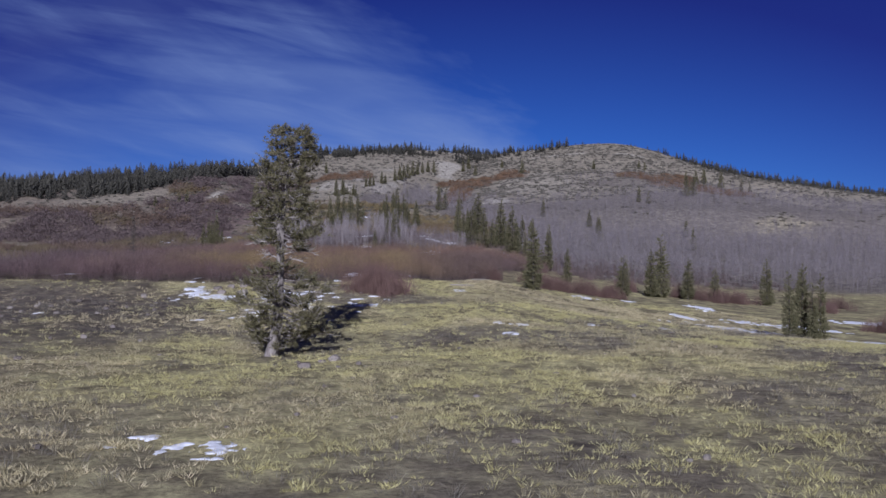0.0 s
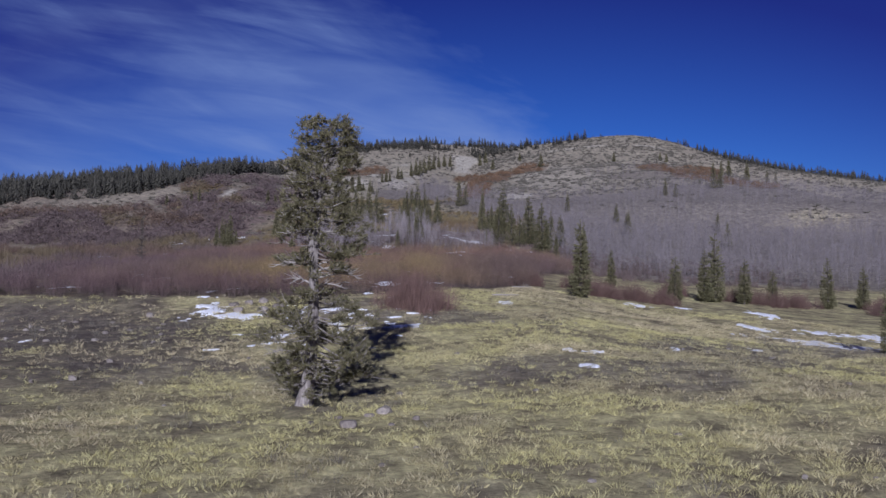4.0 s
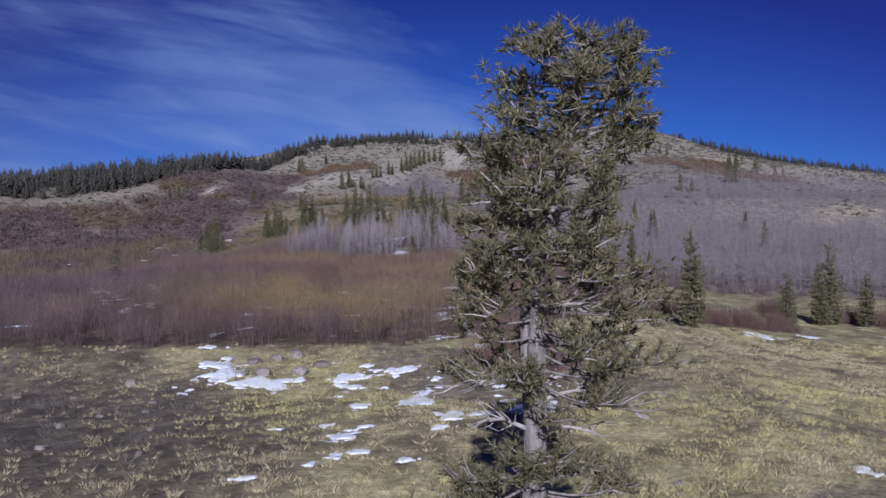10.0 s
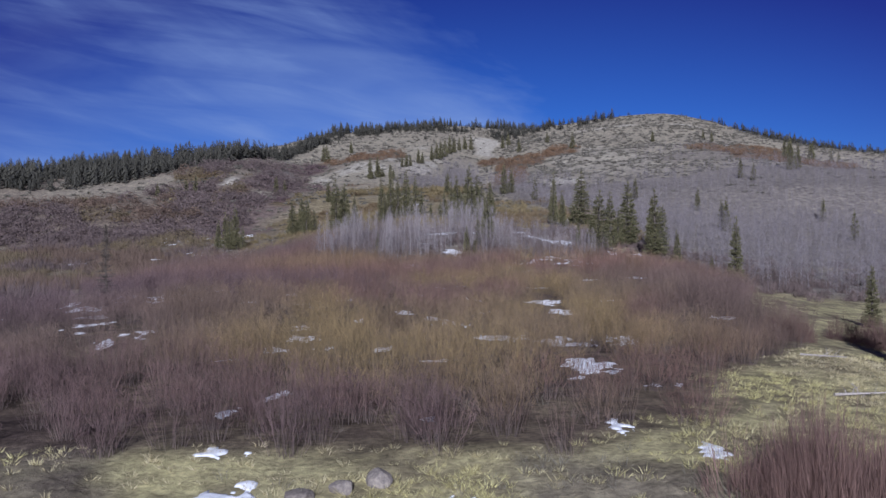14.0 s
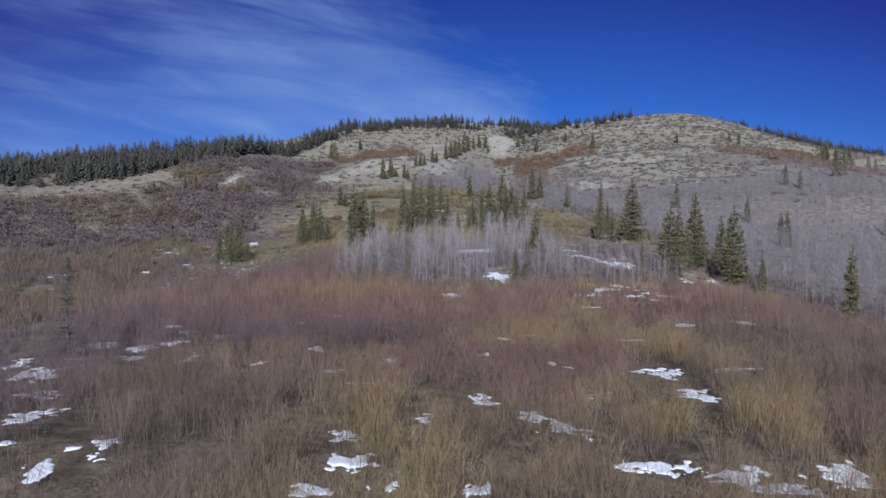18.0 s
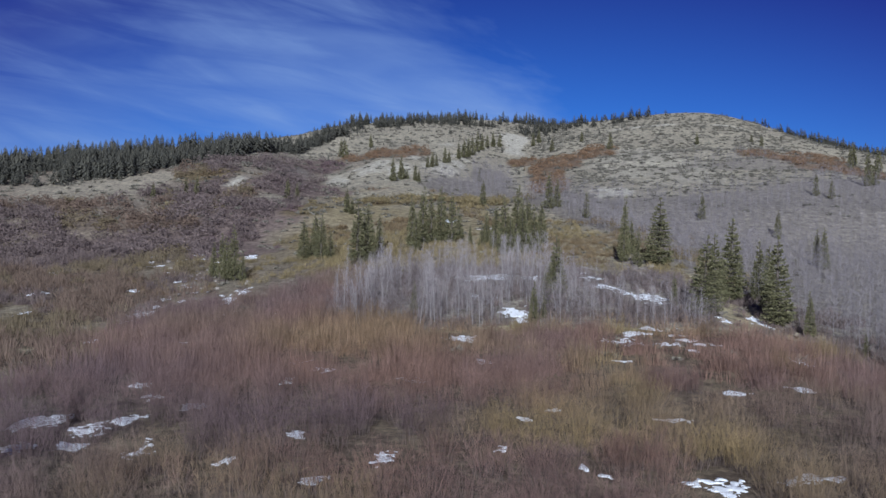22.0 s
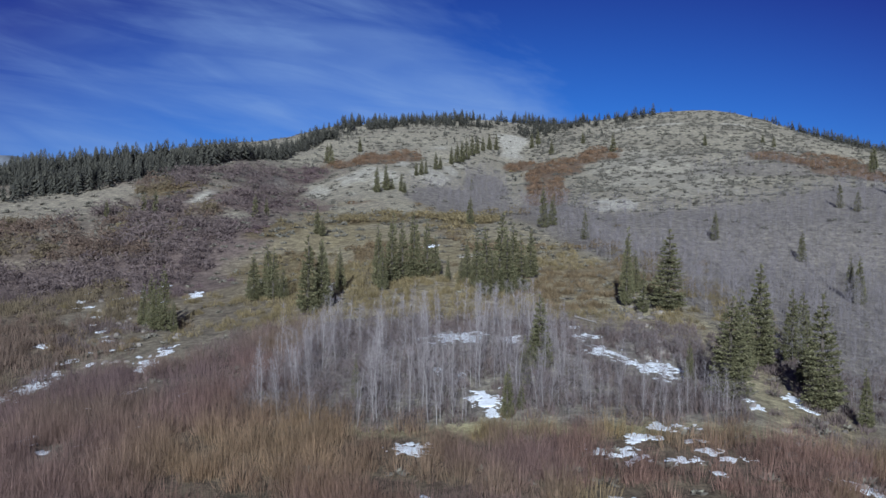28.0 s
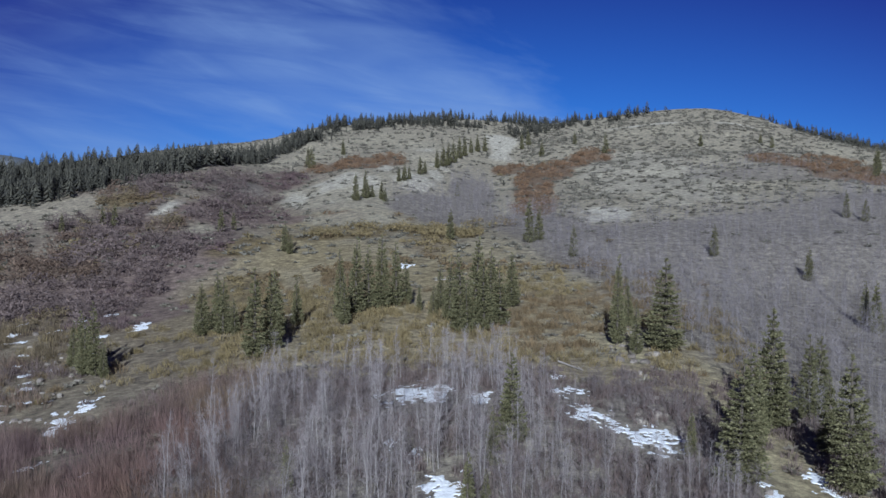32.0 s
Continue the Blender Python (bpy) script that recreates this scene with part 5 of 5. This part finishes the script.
# ---------------------------------------------------------------- aspens
def aspen_meshes(seed, h=3.5):
    r = np.random.default_rng(seed)
    bend = r.normal(0, 0.13, 2)
    zs = np.linspace(-0.15, h, 9)
    pts = np.c_[bend[0] * (zs / h) ** 2 * 1.4 + 0.03 * np.sin(zs * 2 + seed), bend[1] * (zs / h) ** 2 * 1.4 + 0.03 * np.cos(zs * 1.7 + seed), zs]
    tv, tf = tube(pts, np.linspace(0.018, 0.005, 9), 5)
    b, t, w = [], [], []
    for k in range(64):
        z = h * r.uniform(0.16, 0.98)
        p = np.array([np.interp(z, zs, pts[:, i]) for i in range(3)])
        a, ln = r.uniform(0, 6.283), r.uniform(0.25, 0.85) * (1.15 - 0.7 * z / h)
        e = p + np.array((math.cos(a) * ln * 0.75, math.sin(a) * ln * 0.75, ln * r.uniform(0.35, 0.9)))
        b.append(p), t.append(e), w.append(0.013)
        for _ in range(5):
            s = r.uniform(0.3, 0.95)
            q = p + (e - p) * s
            b.append(q), t.append(q + np.array((r.normal(0, 0.13), r.normal(0, 0.13), r.uniform(0.05, 0.3)))), w.append(0.008)
    v = blades(np.array(b), np.array(t), np.array(w), r)
    return raw_mesh("trunk", tv, tf, M_ASPEN, None, True), raw_mesh("crown", v, tris(v), M_ASPEN_TWIG)


ASPENS = [aspen_meshes(s) for s in range(8)]
ra = np.random.default_rng(41)
ax_, ay_ = scatter(1500, -26, 6, 129, 160, lambda x, y: aspen_stand(x, y) * clear(x, y) * 0.55 * smooth(0.30, 0.45, fbm(x, y, 6)), ra)
ok = (ax_ < np.interp(ay_, [138, 142, 145, 149, 153, 160], [3.0, 0.0, -2.0, -3.4, -4.4, -6.0])) & (((ax_ + 13) / 2.6) ** 2 + ((ay_ - 147.6) / 1.4) ** 2 > 1)
ax_, ay_ = ax_[ok], ay_[ok]
protos = [None] * len(ASPENS)
for k in range(min(290, len(ax_))):
    x, y, q = float(ax_[k]), float(ay_[k]), k % 8
    if protos[q] is None:
        ob = thing("aspen", "slender bare aspen with a pale grey trunk", "tree", "bare aspen stand")
        part("trunk", ASPENS[q][0], ob)
        part("crown", ASPENS[q][1], ob, "fine bare grey twigs")
        protos[q] = ob
    else:
        ob = copy_thing(protos[q], Matrix())
    ob.location = (x, y, ground_at(x, y))
    s = ra.uniform(0.70, 1.15) * (0.68 if x > -7 else 1.0)
    ob.scale = (s, s, s)
    ob.rotation_euler = (ra.normal(0, 0.04), ra.normal(0, 0.04), ra.uniform(0, 6.28))


def aspen_unit(seed):
    r = np.random.default_rng(seed)
    b, t, w = [np.array((0, 0, 0.0))], [np.array((r.normal(0, 0.06), r.normal(0, 0.06), 1.0))], [0.011]
    for _ in range(24):
        z = r.uniform(0.22, 0.95)
        p = np.array((0, 0, z))
        a, ln = r.uniform(0, 6.283), r.uniform(0.06, 0.20)
        b.append(p), t.append(p + np.array((math.cos(a) * ln, math.sin(a) * ln, ln * r.uniform(0.4, 1.4)))), w.append(0.009)
    return np.array(b), np.array(t), np.array(w)


AU = [aspen_unit(s) for s in range(6)]
gx_, gy_ = scatter(42000, -40, 125, 116, 322, lambda x, y: aspen_slope(x, y) * np.where(y < 210, 0.85, 0.55), ra)
GX_, GY_ = from_plan(gx_, gy_)
gh = ra.uniform(2.2, 4.2, len(GX_)) * np.maximum(1, (GY_ - 87) / (gy_ - 87))
gc = np.tile(np.array((0.282, 0.254, 0.260)), (len(GX_), 1)) * ra.uniform(0.75, 1.25, (len(GX_), 1))
shrub_mass("aspen_slope", "grey haze of bare young aspens on the eastern slope", GX_, GY_, gh, 1.0, gc, AU, M_TWIG, ra, 1.9, "trees")
hx, hy = scatter(6500, -27, 6, 129, 160, lambda x, y: aspen_stand(x, y) * clear(x, y) * 0.8, ra)
shrub_mass("aspen_saplings", "thin bare aspen saplings between the pale trunks", hx, hy, ra.uniform(1.0, 2.9, len(hx)) * np.where(hx > -7, 0.75, 1), 1.1, np.tile(np.array((0.245, 0.208, 0.204)), (len(hx), 1)) * ra.uniform(0.7, 1.2, (len(hx), 1)), AU, M_TWIG, ra, 1.2, "trees")


# ---------------------------------------------------------------- dead tree and fallen logs
def dead_tree(x, y, h):
    r = np.random.default_rng(5)
    ob = thing("dead_tree", "bare grey dead conifer rising from the willows", "tree", at=(x, y, ground_at(x, y)))
    zs = np.linspace(-0.2, h, 9)
    tv, tf = tube(np.c_[0.03 * np.sin(zs * 2), 0.03 * np.cos(zs * 1.5), zs], np.linspace(0.06, 0.012, 9), 7)
    part("trunk", raw_mesh("trunk", tv, tf, M_DARKBARK, None, True), ob)
    pieces = []
    for k in range(150):
        z = h * r.uniform(0.12, 0.98)
        a, ln = r.uniform(0, 6.283), 0.85 * (1.1 - z / h) * r.uniform(0.5, 1.1)
        p = np.array((0, 0, z))
        e = p + np.array((math.cos(a) * ln, math.sin(a) * ln, r.uniform(-0.1, 0.25) * ln))
        pieces.append(tube(np.array([p, (p + e) / 2 + r.normal(0, 0.03, 3), e]), np.array([0.022, 0.015, 0.006]), 4))
        for _ in range(4):
            q = p + (e - p) * r.uniform(0.3, 1)
            pieces.append(tube(np.array([q, q + r.normal(0, 0.06, 3), q + r.normal(0, 0.13, 3)]), np.array([0.008, 0.006, 0.002]), 3))
    dv, df = joined(pieces)
    part("crown", raw_mesh("crown", dv, df, M_DARKBARK), ob, "bare brittle twigs")
    return ob


dead_tree(-30.9, 94.6, 4.9)


def log(x, y, length, turn, radius, label, stubs=5):
    r = np.random.default_rng(int(abs(x * 31 + y)))
    ob = thing("fallen_log", label, "log", "fallen logs")
    q = np.linspace(0, 1, 10)
    xs, ys = x + (q - 0.5) * length * math.cos(radians(turn)), y + (q - 0.5) * length * math.sin(radians(turn))
    zs = height(xs, ys) + radius * 0.8
    zs = np.polyval(np.polyfit(q, zs, 1), q) + 0.05
    pts = np.c_[xs, ys, zs]
    tv, tf = tube(pts, np.linspace(radius, radius * 0.35, 10), 8)
    part("stem", raw_mesh("stem", tv, tf, M_DEADWOOD, None, True), ob)
    for _ in range(stubs):
        p = pts[r.integers(2, 10)]
        sv, sf = tube(np.array([p, p + r.normal(0, 0.08, 3) + (0, 0, 0.08), p + r.normal(0, 0.18, 3) + (0, 0, 0.16)]), np.array([0.02, 0.014, 0.005]), 4)
        part("stub", raw_mesh("stub", sv, sf, M_DEADWOOD), ob)
    return ob


log(3.4, 72.0, 1.7, -40, 0.045, "bleached fallen log on the grassy bank", 4)
log(2.0, 64.5, 1.8, 15, 0.05, "bleached fallen branch beside the meadow snow")
log(-13.0, 200.0, 2.6, 10, 0.07, "pale fallen log on the russet bench")
log(-27.0, 184.0, 2.0, 25, 0.06, "pale fallen log on the russet bench")
log(-3.0, 160.0, 3.0, -60, 0.08, "pale fallen log beside the gully snow")

# ---------------------------------------------------------------- grass and sagebrush
def tuft_unit(seed, count=18):
    """A tussock one metre high: blades that fan out from a tight foot."""
    r = np.random.default_rng(seed)
    a, rr = r.uniform(0, 6.283, count), 0.42 * np.sqrt(r.uniform(0, 1, count))
    b = np.c_[np.cos(a) * rr, np.sin(a) * rr, np.zeros(count)]
    lean = r.uniform(0.15, 0.95, count)
    t = b + np.c_[np.cos(a) * lean, np.sin(a) * lean, r.uniform(0.45, 1.0, count)]
    return b, t, np.full(count, 0.021)


rg = np.random.default_rng(51)
TUFTS = [tuft_unit(s) for s in range(6)]
tx, ty = scatter(62000, -28, 26, 8, 76, lambda x, y: (1 - thicket(x, y)) * (0.30 + 0.70 * smooth(0.38, 0.56, fbm(x, y * 0.8, 1.8, 3))) * (1 - 0.72 * sage(x, y)) * (1 - 0.6 * smooth(-11, -15, x)) * np.where(y < 54, 1.0, 0.6), rg)
straw, lime, ash = np.array((1.0, 0.98, 1.0)), np.array((0.95, 0.98, 0.78)), np.array((0.72, 0.70, 0.76))
k1, k2 = smooth(0.42, 0.58, fbm(tx + 12, ty, 9, 3))[:, None], smooth(0.52, 0.66, fbm(tx, ty + 31, 5, 3))[:, None]
tint_ = ((straw * (1 - k1) + lime * k1) * (1 - 0.7 * k2) + ash * 0.7 * k2) * rg.uniform(0.84, 1.16, (len(tx), 1))
shrub_mass("meadow_grass", "dry yellow bunchgrass covering the meadow", tx, ty, rg.uniform(0.10, 0.22, len(tx)), 1.15, tint_, TUFTS, M_GRASS, rg, 0.9, "grass")
SAGE_UNITS = [shrub_unit(s + 60, 13, 2, 0.75) for s in range(5)]
qx_, qy_ = scatter(7500, -34, 26, 6, 62, lambda x, y: sage(x, y) * (1 - thicket(x, y)) * 0.75 + 0.05, rg)
shrub_mass("sagebrush", "low grey-brown sagebrush scattered through the meadow", qx_, qy_, rg.uniform(0.18, 0.40, len(qx_)), 1.2, np.ones((len(qx_), 3)), SAGE_UNITS, M_SAGE, rg, 0.9, "shrubs")


def lump_unit(seed):
    r = np.random.default_rng(seed)
    d = r.normal(size=(24, 3))
    d /= np.linalg.norm(d, axis=1)[:, None]
    d[:, 2] = abs(d[:, 2]) * 0.8
    return d * 0.25, d * r.uniform(0.65, 1.0, 24)[:, None], np.full(24, 0.27)


LUMPS = [lump_unit(s) for s in range(5)]
ux, uy = scatter(20000, -130, 130, 215, 408, lambda x, y: (0.42 + 0.38 * sage(x, y)) * (1 - 0.55 * smooth(4, -8, x)) * (1 - 0.8 * scar(x, y)) * (1 - 0.92 * aspen_slope(x, y)) * (1 - 0.6 * rust_brush(x, y)) * 0.85, rg)
UX, UY = from_plan(ux, uy)
uh = rg.uniform(0.5, 1.15, len(UX)) * np.maximum(1, (UY - 87) / (uy - 87))
shrub_mass("hill_sagebrush", "grey-green sagebrush dotted over the whole hillside", UX, UY, uh, 1.2, np.ones((len(UX), 3)), LUMPS, M_HILLSAGE, rg, 1.0, "shrubs")
ex, ey = scatter(2600, -45, 30, 120, 215, lambda x, y: 0.5 * (1 - aspen_stand(x, y)) * (1 - 0.9 * aspen_slope(x, y)) * smooth(0.42, 0.6, fbm(x + 5, y, 7)), rg)
shrub_mass("bench_bushes", "low grey-brown bushes scattered over the bench", ex, ey, rg.uniform(0.35, 0.8, len(ex)), 1.2, np.ones((len(ex), 3)), LUMPS, M_SAGE, rg, 1.0, "shrubs")

# ---------------------------------------------------------------- far snowy range
mx, my = np.meshgrid(np.linspace(-1500, -250, 90), np.linspace(1500, 2300, 40))
mz = 285 * np.exp(-((my - 1900) / 260) ** 2) * (0.75 + 0.55 * (fbm(mx, my, 260, 5) - 0.3)) * smooth(-640, -830, mx) - 70
M_RANGE, n, l, b = material("far_range", 0.95, 0.1)
tcs = n.new("ShaderNodeTexCoord")
t = noise_node(n, l, 0.012, 8.0, 0.65, tcs.outputs["Object"])
l.new(ramp_node(n, l, t.outputs["Fac"], [(0.42, (0.10, 0.11, 0.13)), (0.55, (0.22, 0.23, 0.26)), (0.60, (0.75, 0.77, 0.82))]), b.inputs["Base Color"])
i, j = np.meshgrid(np.arange(39), np.arange(89), indexing="ij")
rf_ = np.stack([i * 90 + j, i * 90 + j + 1, (i + 1) * 90 + j + 1, (i + 1) * 90 + j], -1).reshape(-1, 4)
tagged(new("backdrop", raw_mesh("backdrop", np.c_[mx.ravel(), my.ravel(), mz.ravel()], rf_, M_RANGE, None, True)), "far dark mountain range with patches of snow", "mountains", kind="structure")
